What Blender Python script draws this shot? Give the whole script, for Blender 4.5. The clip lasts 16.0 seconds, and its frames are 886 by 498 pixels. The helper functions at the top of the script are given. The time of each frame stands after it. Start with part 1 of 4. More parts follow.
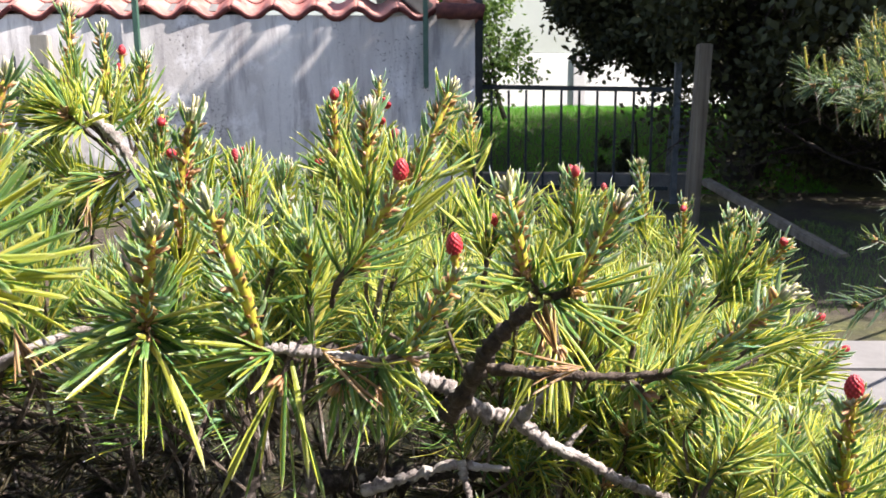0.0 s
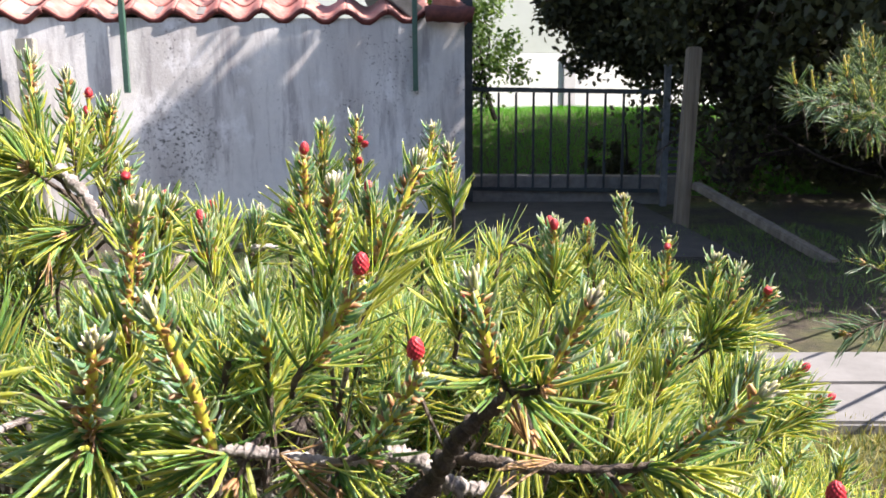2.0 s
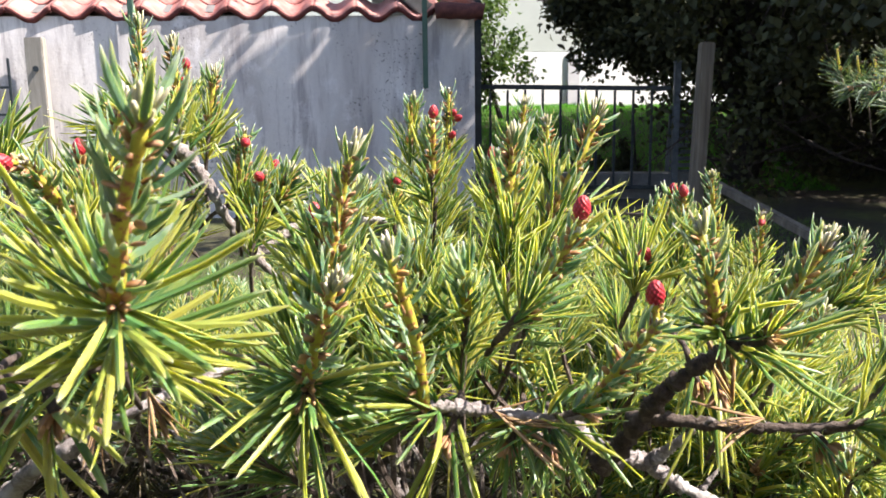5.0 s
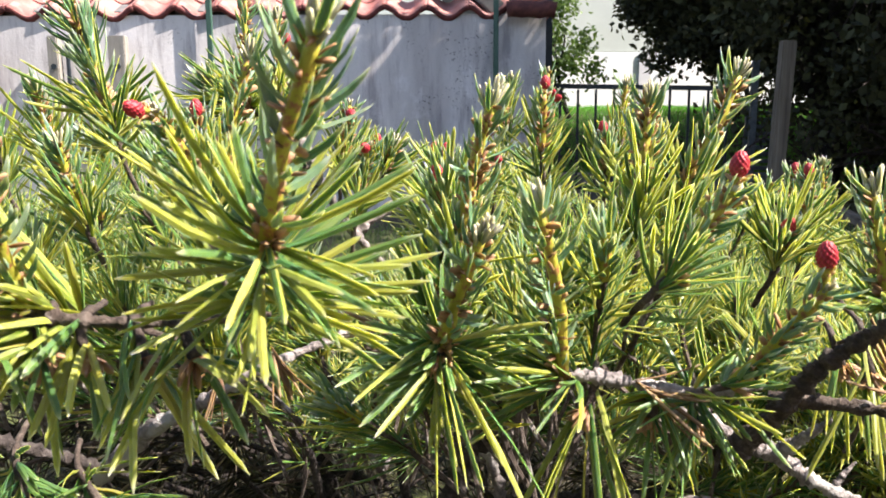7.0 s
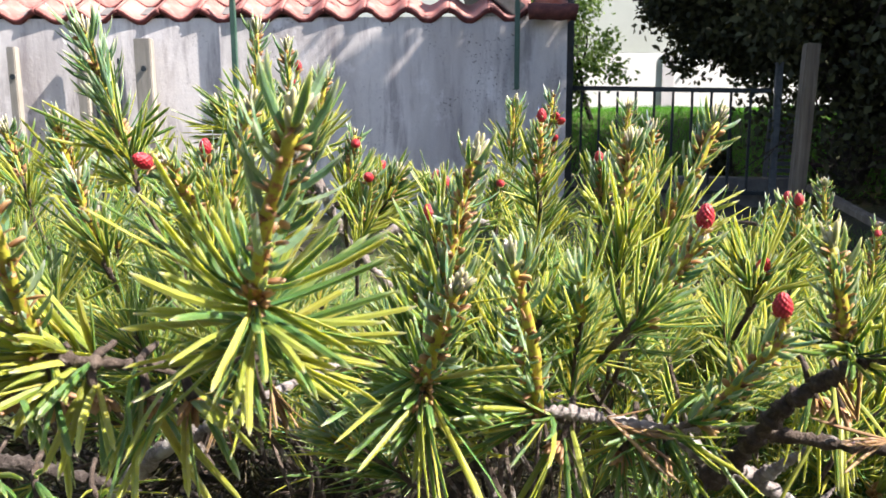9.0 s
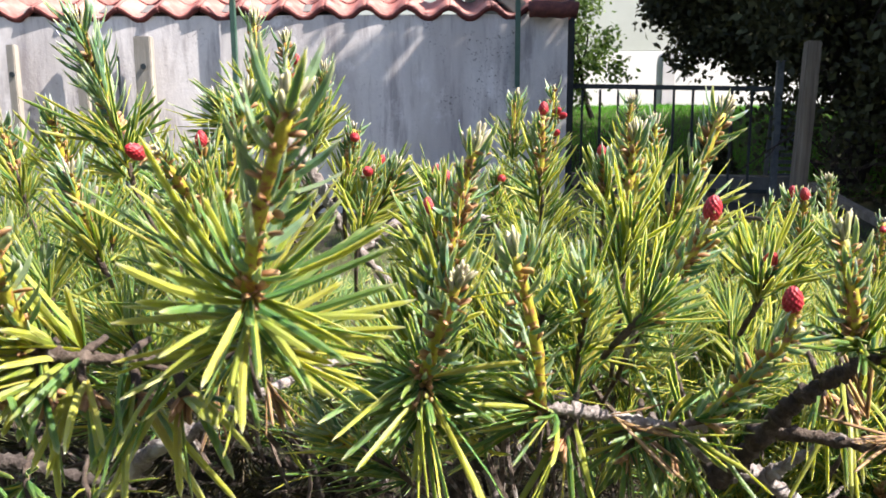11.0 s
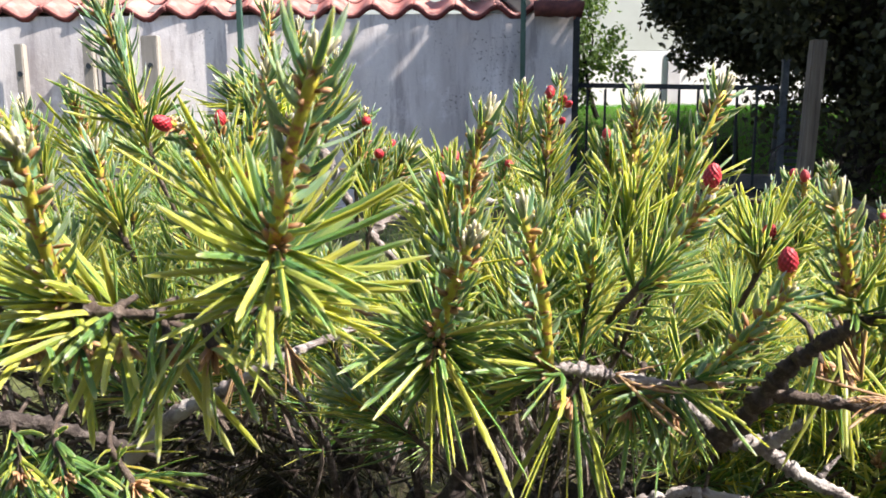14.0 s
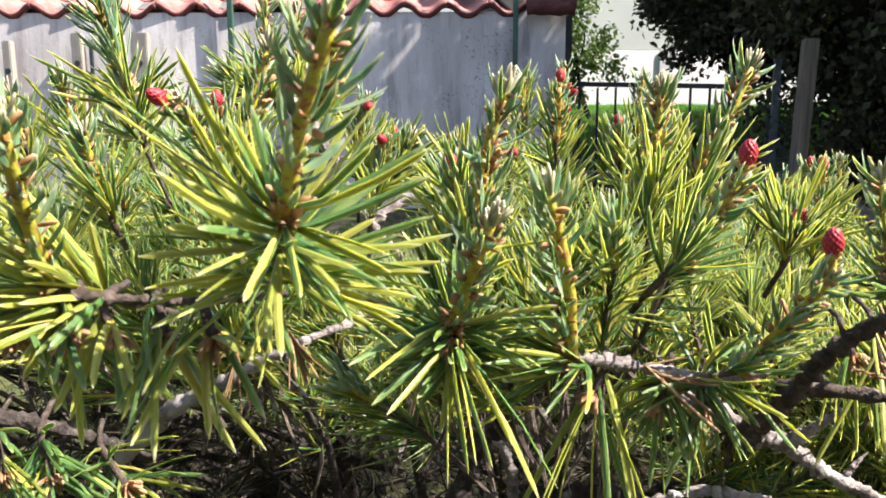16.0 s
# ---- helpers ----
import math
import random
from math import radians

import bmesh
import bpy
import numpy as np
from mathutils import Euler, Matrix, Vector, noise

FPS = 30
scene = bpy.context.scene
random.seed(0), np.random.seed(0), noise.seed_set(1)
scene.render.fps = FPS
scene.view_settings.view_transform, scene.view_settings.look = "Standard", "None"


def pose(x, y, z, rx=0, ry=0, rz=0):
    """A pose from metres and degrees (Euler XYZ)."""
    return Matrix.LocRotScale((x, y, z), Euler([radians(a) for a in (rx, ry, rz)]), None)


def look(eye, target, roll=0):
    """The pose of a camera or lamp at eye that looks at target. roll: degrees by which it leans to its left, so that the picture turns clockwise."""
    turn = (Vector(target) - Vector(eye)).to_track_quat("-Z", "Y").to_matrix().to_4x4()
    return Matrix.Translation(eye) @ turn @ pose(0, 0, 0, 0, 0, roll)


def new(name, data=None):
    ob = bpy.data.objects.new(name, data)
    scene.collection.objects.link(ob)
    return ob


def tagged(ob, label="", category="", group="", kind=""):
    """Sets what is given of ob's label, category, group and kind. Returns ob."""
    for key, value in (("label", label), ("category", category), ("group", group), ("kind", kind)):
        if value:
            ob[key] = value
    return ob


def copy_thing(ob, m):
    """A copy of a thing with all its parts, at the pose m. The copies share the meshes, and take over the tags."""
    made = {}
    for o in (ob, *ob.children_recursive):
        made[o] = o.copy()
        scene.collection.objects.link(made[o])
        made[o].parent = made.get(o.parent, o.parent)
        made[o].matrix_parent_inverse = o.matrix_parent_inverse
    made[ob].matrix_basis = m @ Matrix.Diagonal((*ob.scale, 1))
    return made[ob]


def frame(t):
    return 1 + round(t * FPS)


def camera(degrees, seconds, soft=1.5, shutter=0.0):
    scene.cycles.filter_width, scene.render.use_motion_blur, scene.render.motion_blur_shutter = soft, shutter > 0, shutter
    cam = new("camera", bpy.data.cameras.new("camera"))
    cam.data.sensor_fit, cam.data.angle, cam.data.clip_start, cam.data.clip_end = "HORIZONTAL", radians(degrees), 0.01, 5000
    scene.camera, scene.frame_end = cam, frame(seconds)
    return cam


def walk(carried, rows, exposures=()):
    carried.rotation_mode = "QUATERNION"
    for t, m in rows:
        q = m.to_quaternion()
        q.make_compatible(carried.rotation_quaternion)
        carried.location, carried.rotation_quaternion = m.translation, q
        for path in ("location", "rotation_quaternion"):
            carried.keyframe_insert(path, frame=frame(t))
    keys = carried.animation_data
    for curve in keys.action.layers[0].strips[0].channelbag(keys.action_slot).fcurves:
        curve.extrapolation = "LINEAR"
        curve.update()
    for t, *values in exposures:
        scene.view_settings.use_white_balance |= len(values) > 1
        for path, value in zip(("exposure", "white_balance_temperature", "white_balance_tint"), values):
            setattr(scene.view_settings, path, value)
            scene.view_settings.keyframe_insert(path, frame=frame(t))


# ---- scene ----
cam = camera(57.7, 16.0)
PATH = [
    (0, (0.011, -0.014, 0.703), (-0.028, 1.957, 0.364), -0.4),
    (0.5, (0.015, 0.003, 0.714), (-0.016, 1.973, 0.371), -0.5),
    (1, (0.01, 0.025, 0.717), (-0.016, 1.995, 0.375), -0.5),
    (1.5, (0.027, 0.026, 0.725), (-0.002, 1.996, 0.38), -0.5),
    (2, (0.024, 0.012, 0.744), (0.005, 1.982, 0.398), -0.5),
    (2.5, (0.017, 0.005, 0.757), (0.009, 1.974, 0.408), -0.6),
    (3, (-0.003, 0.002, 0.762), (0.001, 1.971, 0.411), -0.7),
    (3.5, (-0.043, 0.001, 0.745), (-0.024, 1.971, 0.397), -0.7),
    (4, (-0.054, -0.002, 0.745), (-0.022, 1.967, 0.395), -0.5),
    (4.2, (-0.059, 0.007, 0.74), (-0.025, 1.976, 0.391), -0.7),
    (6.3, (-0.08, 0.033, 0.706), (-0.199, 2.001, 0.368), -0.4),
    (6.5, (-0.083, 0.035, 0.706), (-0.212, 2.002, 0.366), -0.4),
    (7, (-0.105, 0.04, 0.697), (-0.271, 2.005, 0.36), -0.4),
    (7.5, (-0.1, 0.032, 0.689), (-0.302, 1.993, 0.352), -0.2),
    (8, (-0.091, 0.025, 0.713), (-0.316, 1.983, 0.371), -0.3),
    (8.2, (-0.087, 0.024, 0.72), (-0.313, 1.982, 0.379), -0.3),
    (10.3, (-0.089, 0.021, 0.716), (-0.3, 1.98, 0.377), -0.3),
    (10.5, (-0.093, 0.023, 0.715), (-0.309, 1.981, 0.372), -0.2),
    (11, (-0.088, 0.03, 0.716), (-0.31, 1.988, 0.373), -0.3),
    (11.5, (-0.089, 0.035, 0.708), (-0.312, 1.993, 0.367), -0.2),
    (12, (-0.098, 0.028, 0.703), (-0.321, 1.987, 0.363), -0.2),
    (12.5, (-0.099, 0.024, 0.694), (-0.325, 1.982, 0.354), -0.2),
    (13, (-0.1, 0.013, 0.695), (-0.333, 1.97, 0.355), -0.2),
    (13.5, (-0.091, 0.01, 0.701), (-0.327, 1.966, 0.361), -0.2),
    (14, (-0.089, 0.011, 0.704), (-0.323, 1.968, 0.363), -0.3),
    (14.5, (-0.103, 0.015, 0.703), (-0.326, 1.973, 0.362), -0.3),
    (15, (-0.114, 0.02, 0.698), (-0.328, 1.979, 0.356), -0.2),
    (15.5, (-0.109, 0.027, 0.694), (-0.321, 1.987, 0.353), -0.2),
    (16, (-0.102, 0.032, 0.693), (-0.313, 1.991, 0.352), -0.2),
]
walk(cam, [(t, look(eye, target, roll)) for t, eye, target, roll in PATH], exposures=[(0, 1.90, 6650, 17), (4, 1.87, 6650, 17), (7, 1.80, 6650, 17), (16, 1.74, 6650, 17)])
# a phone lens: about 1 mm of aperture, focused on the shoots
cam.data.dof.use_dof = True
cam.data.dof.focus_distance = 0.60
cam.data.dof.aperture_fstop = 32.0

# ---- light ----
SUN_DIR = Vector((0.66, -0.10, 0.745)).normalized()
world = bpy.data.worlds.new("sky")
scene.world = world
world.use_nodes = True
wn = world.node_tree.nodes
sky = wn.new("ShaderNodeTexSky")
sky.sky_type = 'NISHITA'
sky.sun_disc = False
sky.sun_elevation = math.asin(SUN_DIR.z)
sky.sun_rotation = math.atan2(SUN_DIR.x, SUN_DIR.y)
world.node_tree.links.new(sky.outputs[0], wn["Background"].inputs[0])
wn["Background"].inputs[1].default_value = 0.084
sun_data = bpy.data.lights.new("sun", 'SUN')
sun_data.energy = 4.4
sun_data.angle = radians(0.53)
sun_data.color = (1.0, 0.96, 0.89)
sun = new("sun", sun_data)
sun.rotation_euler = SUN_DIR.to_track_quat("Z", "Y").to_euler()


# ---- materials ----
class Mat:
    """A node material with short ways to add nodes."""

    def __init__(self, name, rough=0.6, metal=0.0):
        self.m = bpy.data.materials.new(name)
        self.m.use_nodes = True
        self.t = self.m.node_tree
        self.b = self.t.nodes["Principled BSDF"]
        self.out = self.t.nodes["Material Output"]
        self.b.inputs["Roughness"].default_value = rough
        self.b.inputs["Metallic"].default_value = metal
        self.co = self.t.nodes.new("ShaderNodeTexCoord").outputs["Object"]

    def node(self, kind, **links):
        n = self.t.nodes.new(kind)
        for k, v in links.items():
            self.plug(n.inputs[k], v)
        return n

    def plug(self, socket, v):
        if isinstance(v, bpy.types.NodeSocket):
            self.t.links.new(v, socket)
        else:
            socket.default_value = v

    def noise(self, scale, detail=4.0, stretch=None, rough=0.6, world_space=False):
        co = self.co
        if world_space:
            co = self.t.nodes.new("ShaderNodeNewGeometry").outputs["Position"]
        if stretch:
            mp = self.node("ShaderNodeMapping", Vector=co)
            mp.inputs["Scale"].default_value = stretch
            co = mp.outputs[0]
        n = self.node("ShaderNodeTexNoise", Vector=co, Scale=scale, Detail=detail, Roughness=rough)
        return n.outputs[0]

    def ramp(self, fac, *stops):
        n = self.node("ShaderNodeValToRGB", Fac=fac)
        e = n.color_ramp.elements
        while len(e) < len(stops):
            e.new(0.5)
        for el, (p, c) in zip(e, stops):
            el.position, el.color = p, (*c, 1) if len(c) == 3 else c
        return n.outputs[0]

    def mix(self, fac, a, b, blend='MIX'):
        n = self.t.nodes.new("ShaderNodeMix")
        n.data_type, n.blend_type = 'RGBA', blend
        self.plug(n.inputs[0], fac)
        self.plug(n.inputs[6], (*a, 1) if isinstance(a, tuple) else a)
        self.plug(n.inputs[7], (*b, 1) if isinstance(b, tuple) else b)
        return n.outputs[2]

    def math(self, op, a, b=0.0):
        n = self.t.nodes.new("ShaderNodeMath")
        n.operation = op
        self.plug(n.inputs[0], a)
        self.plug(n.inputs[1], b)
        return n.outputs[0]

    def color(self, c):
        self.plug(self.b.inputs["Base Color"], (*c, 1) if isinstance(c, tuple) else c)
        return self

    def bump(self, h, strength=0.4, dist=0.01):
        n = self.node("ShaderNodeBump", Height=h, Strength=strength, Distance=dist)
        self.t.links.new(n.outputs[0], self.b.inputs["Normal"])
        return self

    def translucent(self, color, amount):
        tr = self.node("ShaderNodeBsdfTranslucent", Color=color)
        mx = self.node("ShaderNodeMixShader", Fac=amount)
        self.t.links.new(self.b.outputs[0], mx.inputs[1])
        self.t.links.new(tr.outputs[0], mx.inputs[2])
        self.t.links.new(mx.outputs[0], self.out.inputs[0])
        return self

    def island(self):
        return self.t.nodes.new("ShaderNodeNewGeometry").outputs["Random Per Island"]

    def along(self):
        n = self.t.nodes.new("ShaderNodeAttribute")
        n.attribute_name = "along"
        return n.outputs["Fac"]


def needle_material(name, stops, tip, trans=0.3, rough=0.42, tip_from=0.75, base=None, outer=None):
    m = Mat(name, rough)
    c = m.ramp(m.island(), *stops)
    c = m.mix(m.noise(160, 3, rough=0.7), c, m.mix(0.35, c, (0.03, 0.07, 0.02)), 'MIX')
    if base:
        c = m.mix(m.ramp(m.along(), (0.0, (0.8,) * 3), (0.14, (0.0,) * 3)), c, base)
    if outer:
        c = m.mix(m.ramp(m.along(), (0.25, (0,) * 3), (0.85, (0.75,) * 3)), c, outer)
    c = m.mix(m.ramp(m.along(), (tip_from, (0,) * 3), (1.0, (0.85,) * 3)), c, tip)
    m.color(c)
    m.b.inputs["Specular IOR Level"].default_value = 0.3
    m.bump(m.noise(700, 2, stretch=(1, 1, 1)), 0.15, 0.001)
    m.b.inputs["Subsurface Weight"].default_value = min(1.0, trans * 2.4)
    m.b.inputs["Subsurface Radius"].default_value = (1.0, 1.0, 0.3)
    m.b.inputs["Subsurface Scale"].default_value = 0.0016
    return m.m


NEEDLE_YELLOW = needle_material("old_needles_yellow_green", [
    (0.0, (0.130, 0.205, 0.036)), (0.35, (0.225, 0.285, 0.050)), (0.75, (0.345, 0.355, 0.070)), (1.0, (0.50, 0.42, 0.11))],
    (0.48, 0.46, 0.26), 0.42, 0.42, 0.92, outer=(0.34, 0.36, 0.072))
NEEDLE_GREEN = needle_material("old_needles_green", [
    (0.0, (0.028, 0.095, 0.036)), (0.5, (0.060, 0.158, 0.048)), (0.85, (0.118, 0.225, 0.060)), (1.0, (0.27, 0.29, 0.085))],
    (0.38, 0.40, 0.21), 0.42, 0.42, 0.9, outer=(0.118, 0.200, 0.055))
NEEDLE_YOUNG = needle_material("young_needles_blue_green", [
    (0.0, (0.080, 0.195, 0.095)), (0.5, (0.16, 0.28, 0.15)), (1.0, (0.30, 0.39, 0.24))],
    (0.58, 0.61, 0.50), 0.28, 0.45, 0.70, base=(0.34, 0.36, 0.04))
NEEDLE_SHADE_BROWN = needle_material("shade_dark_brown_needles", [
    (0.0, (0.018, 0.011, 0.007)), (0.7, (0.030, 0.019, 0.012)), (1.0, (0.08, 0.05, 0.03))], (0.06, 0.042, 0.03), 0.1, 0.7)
NEEDLE_DULL_SHADE = needle_material("dull_half_shade_needles", [
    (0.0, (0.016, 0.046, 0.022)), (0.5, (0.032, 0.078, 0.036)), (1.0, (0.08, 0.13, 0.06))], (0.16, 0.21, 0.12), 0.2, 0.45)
DRY = needle_material("dry_tan_needles", [
    (0.0, (0.13, 0.065, 0.035)), (0.5, (0.25, 0.13, 0.065)), (1.0, (0.40, 0.25, 0.14))], (0.38, 0.27, 0.17), 0.2, 0.7)
SCALES = needle_material("papery_bud_scales", [
    (0.0, (0.13, 0.045, 0.018)), (0.5, (0.28, 0.105, 0.042)), (1.0, (0.42, 0.21, 0.10))], (0.50, 0.31, 0.18), 0.15, 0.7, 0.3)
TUFT = needle_material("pale_tip_tuft", [
    (0.0, (0.22, 0.25, 0.12)), (1.0, (0.36, 0.33, 0.22))], (0.52, 0.47, 0.38), 0.25, 0.7, 0.5)


def candle_material():
    m = Mat("candle_stem", 0.5)
    c = m.mix(m.noise(90, 3), (0.36, 0.36, 0.035), (0.52, 0.44, 0.05))
    c = m.mix(m.ramp(m.noise(300, 3), (0.52, (0,) * 3), (0.62, (1,) * 3)), c, (0.36, 0.16, 0.06))
    m.color(c).bump(m.noise(400, 3), 0.4, 0.002)
    m.translucent(c, 0.12)
    return m.m


def bark_material(name, dark, mid, pale, lichen):
    m = Mat(name, 0.9)
    n = m.noise(110, 6, rough=0.75)
    c = m.ramp(n, (0.3, dark), (0.5, mid), (0.68, pale))
    c = m.mix(m.ramp(m.noise(38, 4), (0.5 if lichen else 0.66, (0,) * 3), (0.6 if lichen else 0.74, (0.9,) * 3)), c, (0.50, 0.47, 0.43))
    m.color(c).bump(n, 1.0, 0.005)
    return m.m


CANDLE = candle_material()
TWIG = {
    "grey": bark_material("pale_grey_twig_bark", (0.08, 0.065, 0.055), (0.27, 0.23, 0.21), (0.48, 0.43, 0.40), True),
    "brown": bark_material("brown_twig_bark", (0.03, 0.021, 0.016), (0.085, 0.06, 0.045), (0.19, 0.15, 0.12), False),
    "shade_dark": bark_material("shade_dark_twig_bark", (0.012, 0.009, 0.007), (0.035, 0.026, 0.021), (0.11, 0.09, 0.075), False),
    "bark": bark_material("stem_bark", (0.014, 0.010, 0.009), (0.05, 0.038, 0.032), (0.16, 0.135, 0.12), False),
}


def cone_material():
    m = Mat("red_conelet", 0.42)
    c = m.ramp(m.along(), (0.0, (0.12, 0.006, 0.012)), (0.35, (0.42, 0.016, 0.04)), (1.0, (0.62, 0.05, 0.09)))
    c = m.mix(m.noise(500, 3), c, (0.50, 0.03, 0.03))
    m.color(c)
    m.translucent(c, 0.12)
    return m.m


CONE = cone_material()


def plaster_material():
    m = Mat("weathered_grey_render", 0.92)
    c = m.ramp(m.noise(0.9, 5, rough=0.6), (0.3, (0.62, 0.595, 0.575)), (0.65, (0.76, 0.73, 0.705)))
    # damp streaks that run down, broad and narrow
    wide = m.noise(2.2, 4, stretch=(1.0, 1.0, 0.22), rough=0.6)
    c = m.mix(m.ramp(wide, (0.46, (0,) * 3), (0.62, (0.8,) * 3)), c, (0.44, 0.41, 0.395))
    drips = m.noise(7.0, 5, stretch=(1.0, 1.0, 0.13), rough=0.7)
    c = m.mix(m.ramp(drips, (0.50, (0,) * 3), (0.62, (0.85,) * 3)), c, (0.33, 0.30, 0.30))
    # lime patches and trowel marks
    pale = m.noise(3.0, 6, stretch=(1.0, 1.0, 0.7), rough=0.72)
    c = m.mix(m.ramp(pale, (0.55, (0,) * 3), (0.66, (0.75,) * 3)), c, (0.80, 0.78, 0.78))
    c = m.mix(m.ramp(m.noise(26, 5, rough=0.75), (0.45, (0,) * 3), (0.7, (0.35,) * 3)), c, (0.50, 0.475, 0.48))
    # mould specks, in groups
    specks = m.math('MULTIPLY', m.ramp(m.noise(55, 3), (0.60, (0,) * 3), (0.66, (1,) * 3)), m.ramp(m.noise(2.0, 3), (0.50, (0,) * 3), (0.62, (0.9,) * 3)))
    spot = m.node("ShaderNodeVectorMath", Vector=m.co)
    spot.operation = 'DISTANCE'
    spot.inputs[1].default_value = (-1.82, 5.56, 0.52)
    near = m.ramp(spot.outputs["Value"], (0.12, (0.85,) * 3), (0.42, (0,) * 3))
    specks = m.math('MAXIMUM', specks, m.math('MULTIPLY', near, m.ramp(m.noise(40, 3), (0.55, (0,) * 3), (0.62, (1,) * 3))))
    c = m.mix(specks, c, (0.07, 0.065, 0.065))
    m.color(c).bump(m.noise(60, 6), 0.35, 0.006)
    return m.m


def tile_material():
    m = Mat("clay_roof_tile", 0.75)
    r = m.t.nodes.new("ShaderNodeObjectInfo").outputs["Random"]
    c = m.ramp(r, (0.0, (0.34, 0.11, 0.09)), (0.5, (0.42, 0.16, 0.13)), (1.0, (0.48, 0.22, 0.18)))
    c = m.mix(m.ramp(m.noise(14, 5), (0.45, (0,) * 3), (0.7, (0.7,) * 3)), c, (0.55, 0.32, 0.27))
    c = m.mix(m.ramp(m.noise(45, 5), (0.62, (0,) * 3), (0.72, (0.7,) * 3)), c, (0.12, 0.06, 0.05))
    m.color(c).bump(m.noise(120, 4), 0.3, 0.003)
    return m.m


def paint_material(name, c1, c2, rough=0.5, scale=20, metal=0.0, bump=0.2):
    m = Mat(name, rough, metal)
    n = m.noise(scale, 5, rough=0.7)
    m.color(m.mix(m.ramp(n, (0.35, (0,) * 3), (0.68, (1,) * 3)), c1, c2)).bump(n, bump, 0.004)
    return m.m


def wood_material(name, c1, c2, c3):
    m = Mat(name, 0.85)
    g = m.noise(30, 6, stretch=(1.0, 1.0, 0.06), rough=0.7)
    c = m.ramp(g, (0.3, c1), (0.52, c2), (0.7, c3))
    c = m.mix(m.ramp(m.noise(5, 4), (0.5, (0,) * 3), (0.72, (0.6,) * 3)), c, c1)
    m.color(c).bump(g, 0.5, 0.004)
    return m.m


def leaf_material(name, c1, c2, trans=0.3, rough=0.5):
    m = Mat(name, rough)
    c = m.ramp(m.island(), (0.0, c1), (1.0, c2))
    m.color(c)
    m.translucent(m.mix(1.0, c, (1.0, 1.0, 0.5), 'MULTIPLY'), trans)
    return m.m


def ground_material():
    m = Mat("garden_ground", 0.95)
    n = m.noise(0.8, 6, rough=0.65, world_space=True)
    f = m.noise(22, 6, rough=0.75, world_space=True)
    grass = m.ramp(f, (0.3, (0.03, 0.04, 0.010)), (0.55, (0.085, 0.10, 0.020)), (0.75, (0.22, 0.20, 0.06)))
    soil = m.ramp(f, (0.3, (0.022, 0.016, 0.011)), (0.7, (0.07, 0.052, 0.034)))
    m.color(m.mix(m.ramp(n, (0.40, (0,) * 3), (0.56, (1,) * 3)), grass, soil)).bump(f, 0.8, 0.03)
    return m.m


PLASTER, TILE = plaster_material(), tile_material()
TILE_RIM = paint_material("dark_red_tile_edge", (0.08, 0.018, 0.018), (0.17, 0.04, 0.036), 0.8, 25)
HIP = paint_material("shade_dark_hip_clay", (0.07, 0.022, 0.02), (0.16, 0.05, 0.04), 0.85, 18, 0, 0.5)
GREEN_STEEL = paint_material("green_painted_steel", (0.035, 0.09, 0.06), (0.06, 0.12, 0.09), 0.5)
GATE_PAINT = paint_material("dark_grey_blue_gate_paint", (0.014, 0.022, 0.026), (0.032, 0.042, 0.048), 0.45)
ZINC = paint_material("dull_galvanised_steel", (0.07, 0.085, 0.10), (0.14, 0.16, 0.18), 0.55, 30, 0.3)
POLE_WOOD = wood_material("weathered_pole_wood", (0.09, 0.07, 0.05), (0.17, 0.14, 0.105), (0.25, 0.21, 0.16))
PALE_WOOD = wood_material("pale_fence_wood", (0.22, 0.20, 0.165), (0.32, 0.295, 0.25), (0.40, 0.37, 0.32))
PALE_GREY = paint_material("pale_grey_render", (0.55, 0.55, 0.56), (0.48, 0.48, 0.49), 0.9, 5)
WHITE_WALL = paint_material("white_house_render", (0.76, 0.77, 0.76), (0.70, 0.71, 0.70), 0.9, 3)
CREAM_WALL = paint_material("cream_house_render", (0.47, 0.51, 0.47), (0.43, 0.465, 0.43), 0.9, 3)
CONCRETE = paint_material("worn_path_concrete", (0.18, 0.174, 0.168), (0.13, 0.125, 0.12), 0.95, 8, 0, 0.5)
PAVING = paint_material("shade_dark_paving", (0.062, 0.056, 0.046), (0.035, 0.032, 0.026), 0.95, 6, 0, 0.5)
SILL = paint_material("shaded_concrete_sill", (0.18, 0.175, 0.165), (0.11, 0.105, 0.10), 0.95, 12, 0, 0.5)
GROUND = ground_material()
LAWN = leaf_material("lawn_blades", (0.05, 0.24, 0.015), (0.14, 0.44, 0.03), 0.35)
STRAW = leaf_material("dry_straw_grass", (0.16, 0.16, 0.04), (0.42, 0.36, 0.16), 0.3)
HEDGE_LEAF = leaf_material("hedge_leaf", (0.06, 0.13, 0.03), (0.17, 0.27, 0.06), 0.35)
DARK_LEAF = leaf_material("dark_yew_leaf", (0.030, 0.034, 0.016), (0.085, 0.092, 0.038), 0.2, 0.8)
TREE_BARK = bark_material("dark_tree_bark", (0.012, 0.010, 0.009), (0.035, 0.028, 0.024), (0.08, 0.065, 0.055), False)
GLASS_DARK = paint_material("dark_window_pane", (0.02, 0.022, 0.025), (0.03, 0.033, 0.036), 0.1, 3, 0, 0.0)

# ---- building helpers ----
PLACE = {}
rng = np.random.default_rng(7)


